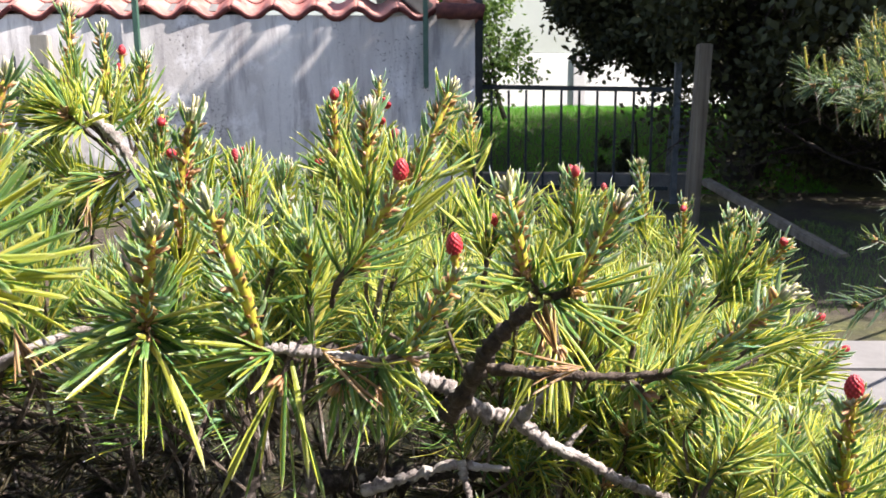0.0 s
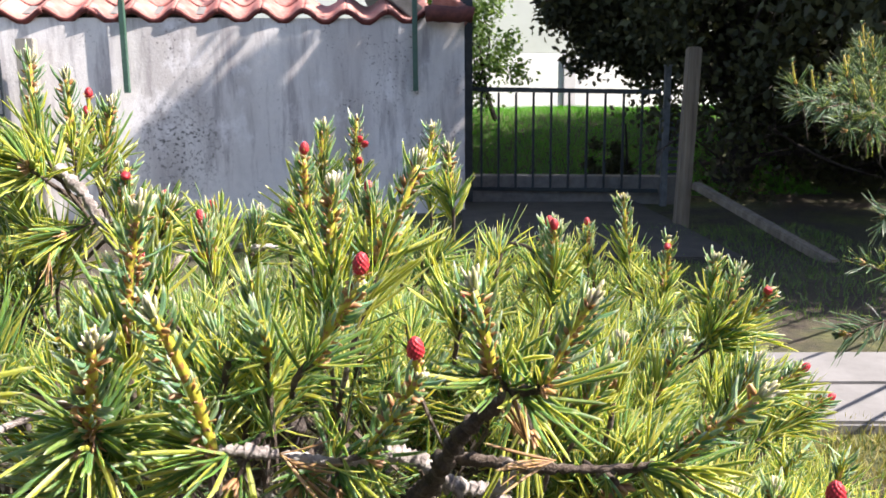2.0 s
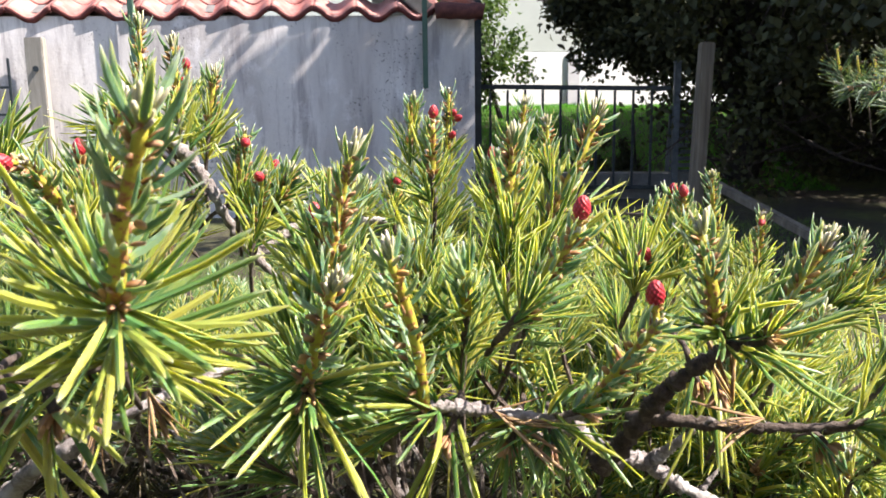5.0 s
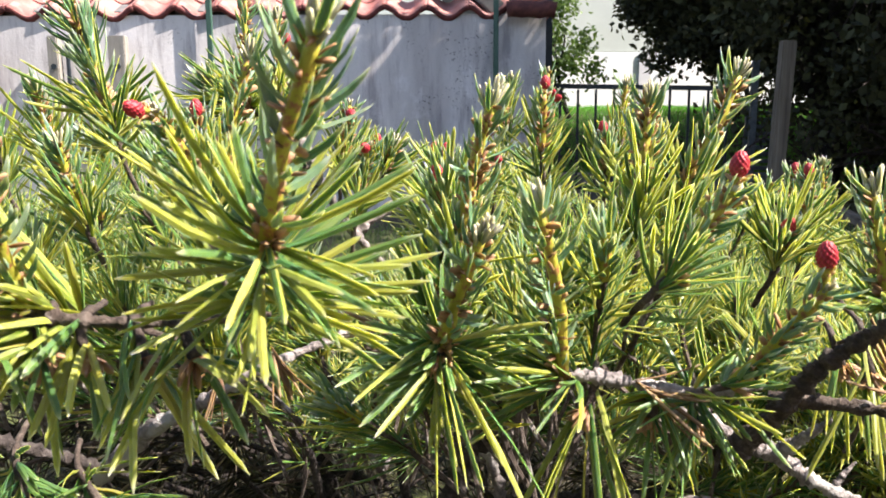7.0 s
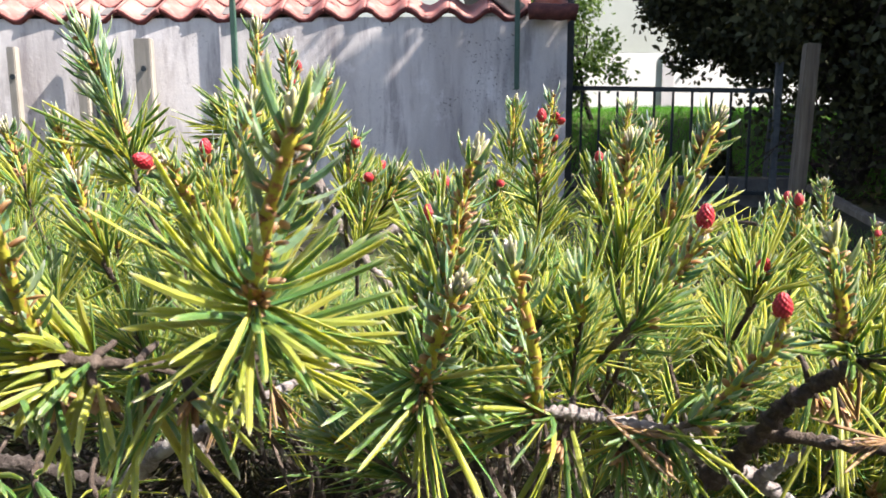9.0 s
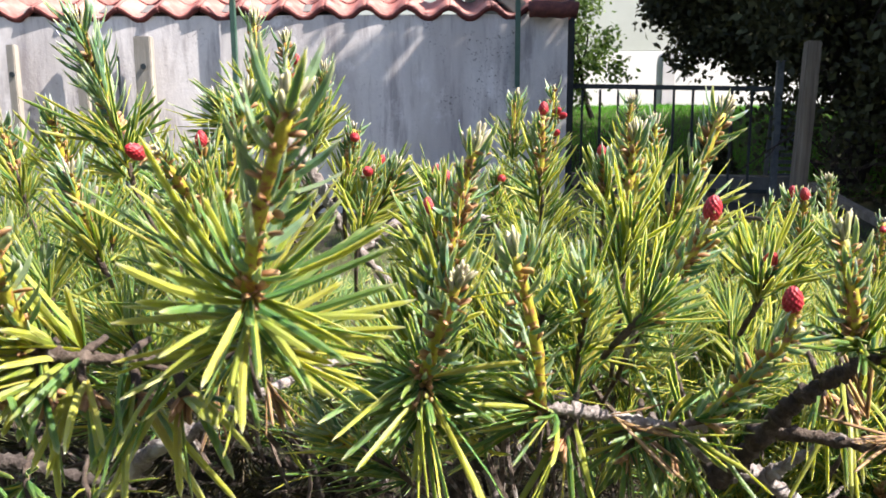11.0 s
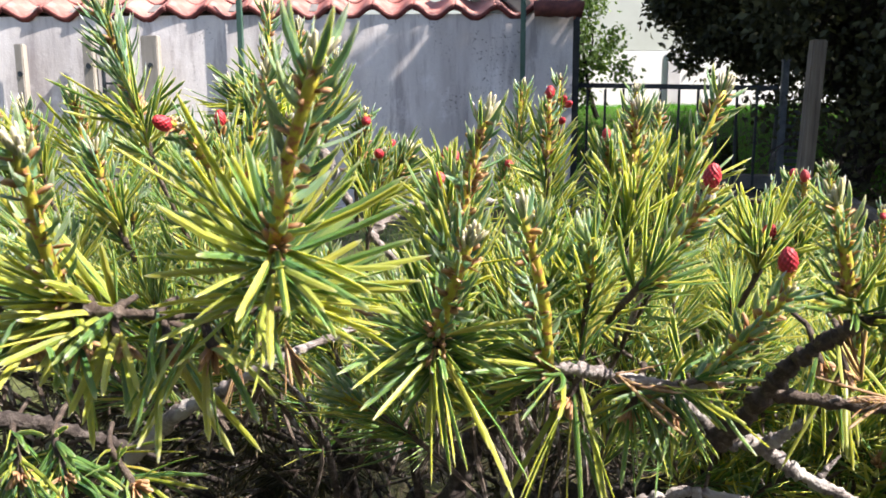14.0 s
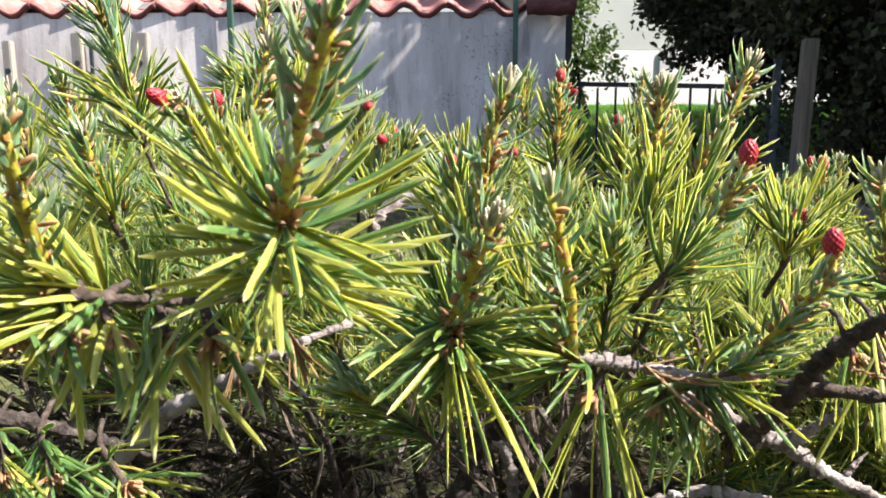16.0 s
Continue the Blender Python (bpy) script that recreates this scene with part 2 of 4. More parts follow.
def mesh_part(name, verts, faces, material, parent=None, origin=(0, 0, 0), label="", along=None, smooth=True, kind=""):
    """One mesh object from world coordinates, with its origin given, under a thing or a part."""
    verts = np.asarray(verts, dtype=np.float32) - np.asarray(origin, dtype=np.float32)
    me = bpy.data.meshes.new(name)
    me.from_pydata(verts.tolist() if len(verts) < 50 else verts, [], faces)
    me.materials.append(material)
    if smooth:
        me.polygons.foreach_set("use_smooth", np.ones(len(me.polygons), dtype=bool))
    if along is not None:
        a = me.attributes.new("along", 'FLOAT', 'POINT')
        a.data.foreach_set("value", np.asarray(along, dtype=np.float32))
    me.update()
    ob = new(name, me)
    ob.location = origin
    PLACE[ob] = Vector(origin)
    if parent:
        ob.parent = parent
        ob.matrix_parent_inverse = Matrix.Translation(-PLACE[parent])
    return tagged(ob, label=label, kind=kind)


def base(name, origin, label, category, group="", kind=""):
    ob = new(name)
    ob.empty_display_size = 0.05
    ob.location = origin
    PLACE[ob] = Vector(origin)
    return tagged(ob, label, category, group, kind)


def part(name, bm, material, parent=None, label="", smooth=False, kind="", origin=(0, 0, 0)):
    """Links a bmesh in world coordinates as one mesh object."""
    me = bpy.data.meshes.new(name)
    bmesh.ops.translate(bm, verts=bm.verts, vec=-Vector(origin))
    bm.to_mesh(me)
    bm.free()
    me.materials.append(material)
    if smooth:
        me.polygons.foreach_set("use_smooth", np.ones(len(me.polygons), dtype=bool))
    ob = new(name, me)
    ob.location = origin
    PLACE[ob] = Vector(origin)
    if parent:
        ob.parent = parent
        ob.matrix_parent_inverse = Matrix.Translation(-PLACE[parent])
    return tagged(ob, label=label, kind=kind)


def box(size, m=None, bevel=0.004, at=(0, 0, 0)):
    bm = bmesh.new()
    bmesh.ops.create_cube(bm, size=1.0)
    bmesh.ops.scale(bm, vec=size, verts=bm.verts)
    if bevel:
        bmesh.ops.bevel(bm, geom=bm.edges[:], offset=bevel, segments=2, affect='EDGES')
    bm.transform((m or Matrix.Identity(4)) if at == (0, 0, 0) else Matrix.Translation(at) @ (m or Matrix.Identity(4)))
    return bm


def bar(a, b, w, d, bevel=0.003):
    """A beam of w by d from a to b."""
    a, b = Vector(a), Vector(b)
    q = (b - a).to_track_quat('Z', 'Y').to_matrix().to_4x4()
    return box((w, d, (b - a).length), Matrix.Translation((a + b) / 2) @ q, bevel)


def tube(points, r0, r1, sides=8, lumps=0.12, sub=4):
    """A tapering, slightly knotty tube along points: verts and faces."""
    p = np.asarray(points, dtype=float)
    seg = np.concatenate([[0], np.cumsum(np.linalg.norm(np.diff(p, axis=0), axis=1))])
    s = np.linspace(0, seg[-1], (len(p) - 1) * sub + 1)
    q = np.stack([np.interp(s, seg, p[:, i]) for i in range(3)], 1)
    for _ in range(2):
        q[1:-1] = 0.25 * q[:-2] + 0.5 * q[1:-1] + 0.25 * q[2:]
    q[1:-1] += rng.normal(0, 0.12 * min(r0, r1), q[1:-1].shape)
    d = np.gradient(q, axis=0)
    d /= np.linalg.norm(d, axis=1, keepdims=True) + 1e-9
    up = np.array([0.31, 0.52, 0.79])
    u = np.cross(d, up)
    u /= np.linalg.norm(u, axis=1, keepdims=True) + 1e-9
    v = np.cross(d, u)
    r = np.linspace(r0, r1, len(q)) * (1 + lumps * rng.normal(0, 1, len(q)))
    a = np.arange(sides) * 2 * np.pi / sides
    ring = u[:, None] * np.cos(a)[None, :, None] + v[:, None] * np.sin(a)[None, :, None]
    wob = 1 + lumps * 0.6 * rng.normal(0, 1, (len(q), sides))
    verts = (q[:, None] + ring * (r[:, None] * wob)[..., None]).reshape(-1, 3)
    faces = []
    for i in range(len(q) - 1):
        for j in range(sides):
            k = (j + 1) % sides
            faces.append((i * sides + j, i * sides + k, (i + 1) * sides + k, (i + 1) * sides + j))
    faces.append(tuple(range(sides))[::-1])
    faces.append(tuple((len(q) - 1) * sides + j for j in range(sides)))
    return verts, faces


FINE = (np.array([0.0, 0.3, 0.65, 0.92, 1.0]), np.array([0.65, 1.0, 1.0, 0.80, 0.15]))
POINTED = (np.array([0.0, 0.25, 0.6, 0.88, 1.0]), np.array([0.7, 1.0, 0.9, 0.5, 0.08]))
COARSE = (np.array([0.0, 0.6, 1.0]), np.array([0.8, 1.0, 0.25]))
STUB = (np.array([0.0, 1.0]), np.array([1.0, 0.35]))


def needle_mesh(p, d, length, width, bend, flat=0.42, cut=FINE):
    """Many needles at once: verts, faces and the share of the length at each vert."""
    n = len(p)
    rings, girth = cut
    ref = rng.normal(0, 1, (n, 3))
    u = np.cross(d, ref)
    u /= np.linalg.norm(u, axis=1, keepdims=True)
    v = np.cross(d, u) * flat
    c = p[:, None] + d[:, None] * (length[:, None] * rings)[..., None] + bend[:, None] * (length[:, None] * rings ** 2)[..., None]
    w = (np.broadcast_to(width, n)[:, None] * girth * 0.5)[..., None]
    ring = np.stack([c + u[:, None] * w, c + v[:, None] * w, c - u[:, None] * w, c - v[:, None] * w], 2)
    verts = ring.reshape(-1, 3)
    k = len(rings)
    one = []
    for i in range(k - 1):
        for j in range(4):
            one.append((i * 4 + j, i * 4 + (j + 1) % 4, i * 4 + 4 + (j + 1) % 4, i * 4 + 4 + j))
    one.append(((k - 1) * 4, (k - 1) * 4 + 1, (k - 1) * 4 + 2, (k - 1) * 4 + 3))
    faces = (np.arange(n)[:, None, None] * (k * 4) + np.array(one)[None]).reshape(-1, 4)
    along = np.broadcast_to(np.repeat(rings, 4)[None], (n, k * 4)).reshape(-1)
    return verts, faces, along


def unit(v):
    v = np.asarray(v, dtype=float)
    return v / (np.linalg.norm(v, axis=-1, keepdims=True) + 1e-12)


def spray(a, b, n, lean, lean_jit, s0=0.0, s1=1.0, golden=True):
    """n roots along a to b and their directions, leaning from the axis by an angle."""
    a, b = np.asarray(a, float), np.asarray(b, float)
    ax = unit(b - a)
    u = unit(np.cross(ax, [0.3, 0.5, 0.81]))
    v = np.cross(ax, u)
    s = np.linspace(s0, s1, n) + rng.normal(0, 0.02, n)
    phi = np.arange(n) * 2.39996 + rng.normal(0, 0.8, n)
    th = lean + lean_jit * rng.normal(0, 1, n)
    rad = u * np.cos(phi)[:, None] + v * np.sin(phi)[:, None]
    d = ax * np.cos(th)[:, None] + rad * np.sin(th)[:, None]
    return a + (b - a) * s[:, None], unit(d), rad, ax, s


def conelet_mesh(centre, axis, size):
    """An egg of overlapping scales in spiral rows."""
    axis = unit(axis)
    u = unit(np.cross(axis, [0.2, 0.9, 0.35]))
    v = np.cross(axis, u)
    nu, nv = 48, 30
    k = np.arange(84)
    sz, sp = 1 - 2 * (k + 0.5) / 84, k * 2.39996
    pts = np.stack([np.sqrt(1 - sz ** 2) * np.cos(sp), np.sqrt(1 - sz ** 2) * np.sin(sp), sz], 1)
    verts, hs = [], []
    for i in range(nv + 1):
        t = np.pi * i / nv
        for j in range(nu):
            f = 2 * np.pi * j / nu
            q = np.array([np.sin(t) * np.cos(f), np.sin(t) * np.sin(f), np.cos(t)])
            h = max(0.0, 1 - (np.arccos(np.clip(pts @ q, -1, 1)).min() / 0.175) ** 2)
            r = 0.84 + 0.20 * h ** 0.7
            z = q[2] * 1.32
            w = (0.92 + 0.10 * (0.2 - z)) * r
            verts.append(centre + size * (u * q[0] * w + v * q[1] * w + axis * z * (0.97 + 0.06 * h)))
            hs.append(h)
    faces = [(i * nu + j, i * nu + (j + 1) % nu, (i + 1) * nu + (j + 1) % nu, (i + 1) * nu + j) for i in range(nv) for j in range(nu)]
    return np.array(verts), faces, np.array(hs)


# ---- the pine in front ----
CONES = []
pine = base("pine_shrub", (-0.05, 0.75, 0.0), "low green mountain pine with upright candles and red conelets", "shrub")


def shoot(b, j, t, n=60, nl=0.037, spread=0.72, yel=0.5, yn=40, yl=0.018, cl=None, cones=(), cs=1.0, brown=0, plant=None, fat=1.0):
    """A twig b-j clad in old needles, and, where t is given, this year's candle j-t, with any conelets."""
    plant = plant or pine
    b, j = np.asarray(b, float), np.asarray(j, float)
    # twig
    tail = b - (j - b) * 0.7 + np.array([0, 0.02, -0.01])
    v, f = tube([tail, b, b * 0.5 + j * 0.5 + rng.normal(0, 0.001, 3), j], 0.0013, 0.0019, 7)
    root = mesh_part("shoot", v, f, TWIG["brown"], plant, b)
    # old needles, in pairs
    half = max(6, n // 2)
    p, d, rad, ax, s = spray(b, j, half, spread, 0.30, 0.12, 1.02)
    side = unit(np.cross(d, rng.normal(0, 1, d.shape)))
    p2 = np.repeat(p, 2, 0)
    d2 = unit(np.concatenate([d + side * 0.11, d - side * 0.11], 1).reshape(-1, 3) + rng.normal(0, 0.05, (2 * half, 3)))
    length = nl * np.repeat(rng.uniform(0.62, 1.12, half), 2) * rng.uniform(0.94, 1.04, 2 * half)
    bend = np.repeat(ax[None] * 0.20, 2 * half, 0) + np.repeat(rng.normal(0, 0.09, (half, 3)), 2, 0) + rng.normal(0, 0.03, (2 * half, 3)) + np.array([0, 0, -0.05])
    yellow = rng.random(2 * half) < yel
    for sel, m in ((yellow, NEEDLE_YELLOW), (~yellow, NEEDLE_GREEN if plant is pine else NEEDLE_DULL_SHADE)):
        if sel.any():
            v, f, a = needle_mesh(p2[sel], d2[sel], length[sel], 0.0022 * fat, bend[sel], 0.38)
            mesh_part("needles", v, f, m, root, b, along=a, kind="stuff", smooth=False)
    # papery rest of last year's bud
    p, d, rad, ax, s = spray(j - (j - b) * 0.06, j, 26, 0.9, 0.3)
    v, f, a = needle_mesh(p, d, rng.uniform(0.004, 0.009, 26), 0.0028, ax * 0.3 + np.zeros((26, 3)), 0.25)
    mesh_part("bud_husk", v, f, SCALES, root, b, along=a, kind="stuff")
    if t is not None:
        t = np.asarray(t, float)
        size = np.linalg.norm(t - j)
        mid = (j + t) / 2 + rng.normal(0, 0.0015, 3)
        v, f = tube([j, mid, t], 0.0030, 0.0019, 8, 0.06)
        mesh_part("candle", v, f, CANDLE, root, j, "yellow-green candle of the year")
        p, d, rad, ax, s = spray(j, t, yn, 0.84, 0.16, 0.06, 1.0)
        p = p + rad * 0.0024
        length = yl * rng.uniform(0.75, 1.1, yn) * (0.88 + (0.0 if len(cones) else 0.22) * s)
        v, f, a = needle_mesh(p, d, length, 0.0025 * fat, -rad * 0.26 + ax * 0.10, 0.45, POINTED)
        mesh_part("young_needles", v, f, NEEDLE_YOUNG if plant is pine else NEEDLE_DULL_SHADE, root, j, along=a, kind="stuff", smooth=False)
        k = 70 if brown else 40 if plant is pine else 8
        p, d, rad, ax, s = spray(j, t, k, 0.75, 0.3, 0.05, 0.97)
        v, f, a = needle_mesh(p + rad * 0.002, d, rng.uniform(0.003, 0.006, k), 0.0026, rad * 0.3, 0.25)
        mesh_part("candle_husk", v, f, SCALES, root, j, along=a, kind="stuff")
        p, d, rad, ax, s = spray(t - ax * 0.004, t, 18, 0.40, 0.16)
        v, f, a = needle_mesh(p, d, rng.uniform(0.007, 0.014, 18) * (0.55 if len(cones) else 1.0), 0.0021, -rad * 0.1, 0.7)
        mesh_part("tip", v, f, TUFT if plant is pine else NEEDLE_DULL_SHADE, root, j, along=a, kind="stuff")
    for c in cones:
        c = np.asarray(c, float)
        CONES.append(tuple(c))
        foot = t if t is not None else j
        near = foot if np.linalg.norm(c - foot) < 0.02 else j + (foot - j) * np.clip(np.dot(c - j, foot - j) / np.dot(foot - j, foot - j), 0, 1)
        axis = unit(unit(c - near) + np.array([0, 0, 0.35]))
        if np.linalg.norm(c - near) > 0.004:
            v, f = tube([near, (near + c) / 2, c], 0.0016, 0.0018, 6)
            mesh_part("stalk", v, f, CANDLE, root, j)
        v, f, a = conelet_mesh(c, axis, 0.0037 * cs)
        mesh_part("conelet", v, f, CONE, root, tuple(c), "crimson seed conelet", along=a)
        p, d, rad, ax, s = spray(c - axis * 0.009 * cs, c - axis * 0.0035 * cs, 16, 0.6, 0.25)
        v, f, a = needle_mesh(p, d, rng.uniform(0.003, 0.006, 16), 0.0017, rad * 0.3, 0.3)
        mesh_part("cone_husk", v, f, SCALES, root, tuple(c), along=a, kind="stuff")
    return root


def dry_tuft(at, way, n=8, size=0.03):
    """A few dry brown needles hanging from a twig."""
    at, way = np.array(at, float), unit(way)
    p, d, rad, ax, s = spray(at, at + way * 0.008, n, 0.28, 0.15)
    v, f, a = needle_mesh(p, d, size * rng.uniform(0.6, 1.1, n), 0.0019, rng.normal(0, 0.1, (n, 3)))
    mesh_part("dry_needle_tuft", v, f, DRY, pine, tuple(at), "dry tan needles", along=a, kind="stuff")


BARE = []


def branch(points, r0, r1, look_of):
    if look_of == "grey" and r0 > 0.0038:
        BARE.extend((Vector(q), 0.22 if points[0][1] > 0.6 else 0.10) for q in points)
    last = np.array(points[-1]) * 1.25 - np.array(points[-2]) * 0.25
    v, f = tube(list(points) + [tuple(last)], r0, r1 * 0.55, 12, 0.20, 12)
    return mesh_part("branch", v, f, TWIG[look_of], pine, points[0])


branch([(-0.319, 0.42, 0.509), (-0.278, 0.4, 0.546), (-0.242, 0.393, 0.566), (-0.22, 0.39, 0.58), (-0.193, 0.42, 0.586)], 0.0053, 0.0032, 'grey')
branch([(-0.361, 0.36, 0.555), (-0.339, 0.37, 0.549), (-0.317, 0.39, 0.533), (-0.309, 0.42, 0.512)], 0.0045, 0.0024, 'bark')
branch([(-0.297, 0.29, 0.632), (-0.268, 0.29, 0.631), (-0.249, 0.29, 0.629), (-0.23, 0.295, 0.627), (-0.211, 0.3, 0.627), (-0.191, 0.3, 0.629)], 0.0030, 0.0024, 'brown')
branch([(-0.287, 0.65, 0.699), (-0.265, 0.645, 0.678), (-0.251, 0.64, 0.653), (-0.236, 0.65, 0.617), (-0.214, 0.68, 0.58)], 0.0046, 0.0050, 'grey')
branch([(-0.236, 0.68, 0.600), (-0.205, 0.70, 0.619), (-0.176, 0.70, 0.626), (-0.134, 0.69, 0.627)], 0.0056, 0.0044, 'grey')
branch([(-0.085, 0.355, 0.592), (-0.071, 0.356, 0.591), (-0.055, 0.358, 0.588), (-0.026, 0.36, 0.583), (-0.008, 0.36, 0.586)], 0.0030, 0.0024, 'grey')
branch([(0.004, 0.42, 0.534), (0.013, 0.41, 0.548), (0.028, 0.39, 0.583), (0.039, 0.38, 0.599), (0.052, 0.37, 0.612), (0.065, 0.363, 0.618)], 0.0060, 0.0040, 'brown')
branch([(0.016, 0.41, 0.564), (0.037, 0.4, 0.566), (0.063, 0.39, 0.566), (0.095, 0.386, 0.567), (0.128, 0.38, 0.572)], 0.0037, 0.0028, 'brown')
branch([(-0.254, 0.5, 0.552), (-0.251, 0.52, 0.508), (-0.236, 0.54, 0.468), (-0.234, 0.56, 0.411)], 0.0030, 0.0040, 'bark')
branch([(-0.121, 0.6, 0.45), (-0.112, 0.6, 0.426), (-0.109, 0.6, 0.386)], 0.0045, 0.0056, 'grey')
branch([(-0.153, 0.55, 0.412), (-0.133, 0.55, 0.47), (-0.084, 0.5, 0.535)], 0.0075, 0.0112, 'bark')
branch([(-0.11, 0.62, 0.396), (-0.043, 0.62, 0.402), (0.034, 0.63, 0.402)], 0.0105, 0.0096, 'bark')
branch([(-0.071, 0.65, 0.374), (-0.001, 0.66, 0.388), (0.062, 0.66, 0.386)], 0.0090, 0.0080, 'bark')
branch([(-0.018, 0.485, 0.534), (0.006, 0.488, 0.524), (0.023, 0.482, 0.511), (0.050, 0.493, 0.501), (0.064, 0.490, 0.489), (0.081, 0.490, 0.480), (0.098, 0.488, 0.473), (0.115, 0.490, 0.461), (0.150, 0.495, 0.444)], 0.0056, 0.0046, 'grey')
branch([(0.050, 0.492, 0.502), (0.056, 0.484, 0.511), (0.062, 0.478, 0.520), (0.069, 0.474, 0.528)], 0.0040, 0.0024, 'grey')
branch([(0.081, 0.490, 0.481), (0.087, 0.492, 0.489), (0.094, 0.496, 0.494)], 0.0026, 0.0014, 'grey')
branch([(-0.056, 0.5, 0.446), (-0.033, 0.5, 0.454), (0.006, 0.5, 0.466), (0.037, 0.5, 0.463)], 0.0045, 0.0040, 'grey')
branch([(0.012, 0.5, 0.469), (0.014, 0.495, 0.459), (0.019, 0.49, 0.443)], 0.0033, 0.0028, 'grey')

shoot((-0.191, 0.3, 0.629), (-0.175, 0.265, 0.661), (-0.153, 0.24, 0.716), n=120, fat=1.2, nl=0.050, spread=1.15, yel=0.58, yl=0.024, yn=36)
shoot((-0.338, 0.51, 0.668), (-0.345, 0.51, 0.703), (-0.364, 0.505, 0.768), n=80, nl=0.042, spread=1.1, yl=0.029, yn=80, fat=1.1)
shoot((-0.244, 0.4, 0.633), (-0.248, 0.4, 0.666), (-0.251, 0.365, 0.698), n=50, cones=[(-0.256, 0.356, 0.699)], yel=0.6)
shoot((-0.274, 0.47, 0.628), (-0.274, 0.472, 0.674), (-0.276, 0.472, 0.694), n=50, cones=[(-0.276, 0.472, 0.7)])
shoot((-0.245, 0.41, 0.631), (-0.24, 0.41, 0.671), (-0.225, 0.41, 0.721), n=44, yl=0.02, yel=0.6)
shoot((-0.285, 0.65, 0.687), (-0.308, 0.655, 0.726), (-0.307, 0.66, 0.783), n=80, yel=0.6)
shoot((-0.283, 0.67, 0.675), (-0.289, 0.68, 0.717), (-0.289, 0.68, 0.769), n=60, yel=0.6)
shoot((-0.297, 0.74, 0.677), (-0.301, 0.74, 0.721), (-0.3, 0.74, 0.739), n=60, cones=[(-0.301, 0.74, 0.744), (-0.298, 0.74, 0.76)])
shoot((-0.276, 0.7, 0.668), (-0.269, 0.7, 0.708), (-0.263, 0.7, 0.747), n=60, yel=0.7)
shoot((-0.292, 0.66, 0.689), (-0.308, 0.63, 0.71), None, n=70, yel=0.5)
shoot((-0.300, 0.65, 0.690), (-0.322, 0.64, 0.703), (-0.330, 0.63, 0.722), n=80, yel=0.55)
shoot((-0.290, 0.64, 0.688), (-0.293, 0.615, 0.702), None, n=64, yel=0.5, spread=0.95)
shoot((-0.330, 0.70, 0.640), (-0.348, 0.69, 0.672), None, n=70, yel=0.6)
shoot((-0.350, 0.72, 0.610), (-0.372, 0.71, 0.640), (-0.380, 0.71, 0.662), n=70, yel=0.6)
shoot((-0.300, 0.68, 0.620), (-0.318, 0.66, 0.648), None, n=70, yel=0.65)
shoot((-0.215, 0.63, 0.630), (-0.196, 0.62, 0.655), (-0.188, 0.62, 0.672), n=60, yel=0.6)
shoot((-0.253, 0.64, 0.658), (-0.272, 0.62, 0.65), None, n=60, yel=0.6)
shoot((-0.249, 0.64, 0.644), (-0.218, 0.66, 0.656), (-0.21, 0.66, 0.672), n=60, yel=0.6, cones=[(-0.208, 0.66, 0.676)])
shoot((-0.126, 0.37, 0.614), (-0.125, 0.37, 0.639), (-0.113, 0.36, 0.699), n=60, yn=41, brown=1)
shoot((-0.134, 0.45, 0.627), (-0.139, 0.44, 0.651), (-0.14, 0.436, 0.664), n=50, cones=[(-0.141, 0.436, 0.667)])
shoot((-0.137, 0.55, 0.611), (-0.142, 0.55, 0.645), (-0.144, 0.55, 0.668), n=50, cones=[(-0.145, 0.55, 0.673)])
shoot((-0.084, 0.62, 0.613), (-0.084, 0.605, 0.672), (-0.083, 0.6, 0.708), n=60, yel=0.4, cones=[(-0.082, 0.6, 0.716)])
shoot((-0.074, 0.83, 0.625), (-0.072, 0.83, 0.678), (-0.07, 0.83, 0.733), n=50, cones=[(-0.066, 0.82, 0.714), (-0.061, 0.82, 0.709), (-0.067, 0.82, 0.693)])
shoot((-0.152, 0.63, 0.621), (-0.158, 0.63, 0.649), (-0.16, 0.626, 0.666), n=60, cones=[(-0.16, 0.626, 0.671)])
shoot((-0.036, 0.64, 0.629), (-0.036, 0.63, 0.657), (-0.038, 0.63, 0.679), n=50, cones=[(-0.039, 0.63, 0.685)])
shoot((-0.11, 0.85, 0.642), (-0.109, 0.85, 0.684), (-0.106, 0.85, 0.725), n=50)
shoot((0.004, 0.85, 0.623), (0.003, 0.846, 0.671), (0.006, 0.846, 0.721), n=60)
shoot((0.027, 0.8, 0.627), (0.025, 0.8, 0.661), (0.023, 0.8, 0.701), n=70, yel=0.4)
shoot((-0.12, 0.72, 0.609), (-0.119, 0.72, 0.641), (-0.117, 0.72, 0.661), n=50, cones=[(-0.115, 0.71, 0.658)])
shoot((-0.153, 0.7, 0.602), (-0.146, 0.7, 0.632), (-0.14, 0.7, 0.653), n=60, yel=0.6)
shoot((-0.043, 0.44, 0.612), (-0.041, 0.44, 0.656), (-0.039, 0.44, 0.702), n=80, yn=37, brown=1, yel=0.6)
shoot((-0.031, 0.44, 0.615), (-0.016, 0.45, 0.661), (0.006, 0.454, 0.713), n=80, yn=41, brown=1, yel=0.6)
shoot((-0.049, 0.37, 0.62), (-0.04, 0.367, 0.63), (-0.018, 0.364, 0.664), n=34, yn=33, cones=[(-0.016, 0.363, 0.676)], cs=1.1, yel=0.3)
shoot((-0.038, 0.36, 0.584), (-0.015, 0.36, 0.587), (0.01, 0.338, 0.631), n=40, spread=1.2, yn=47, cones=[(0.009, 0.336, 0.645)], cs=1.1, yel=0.25, yl=0.017)
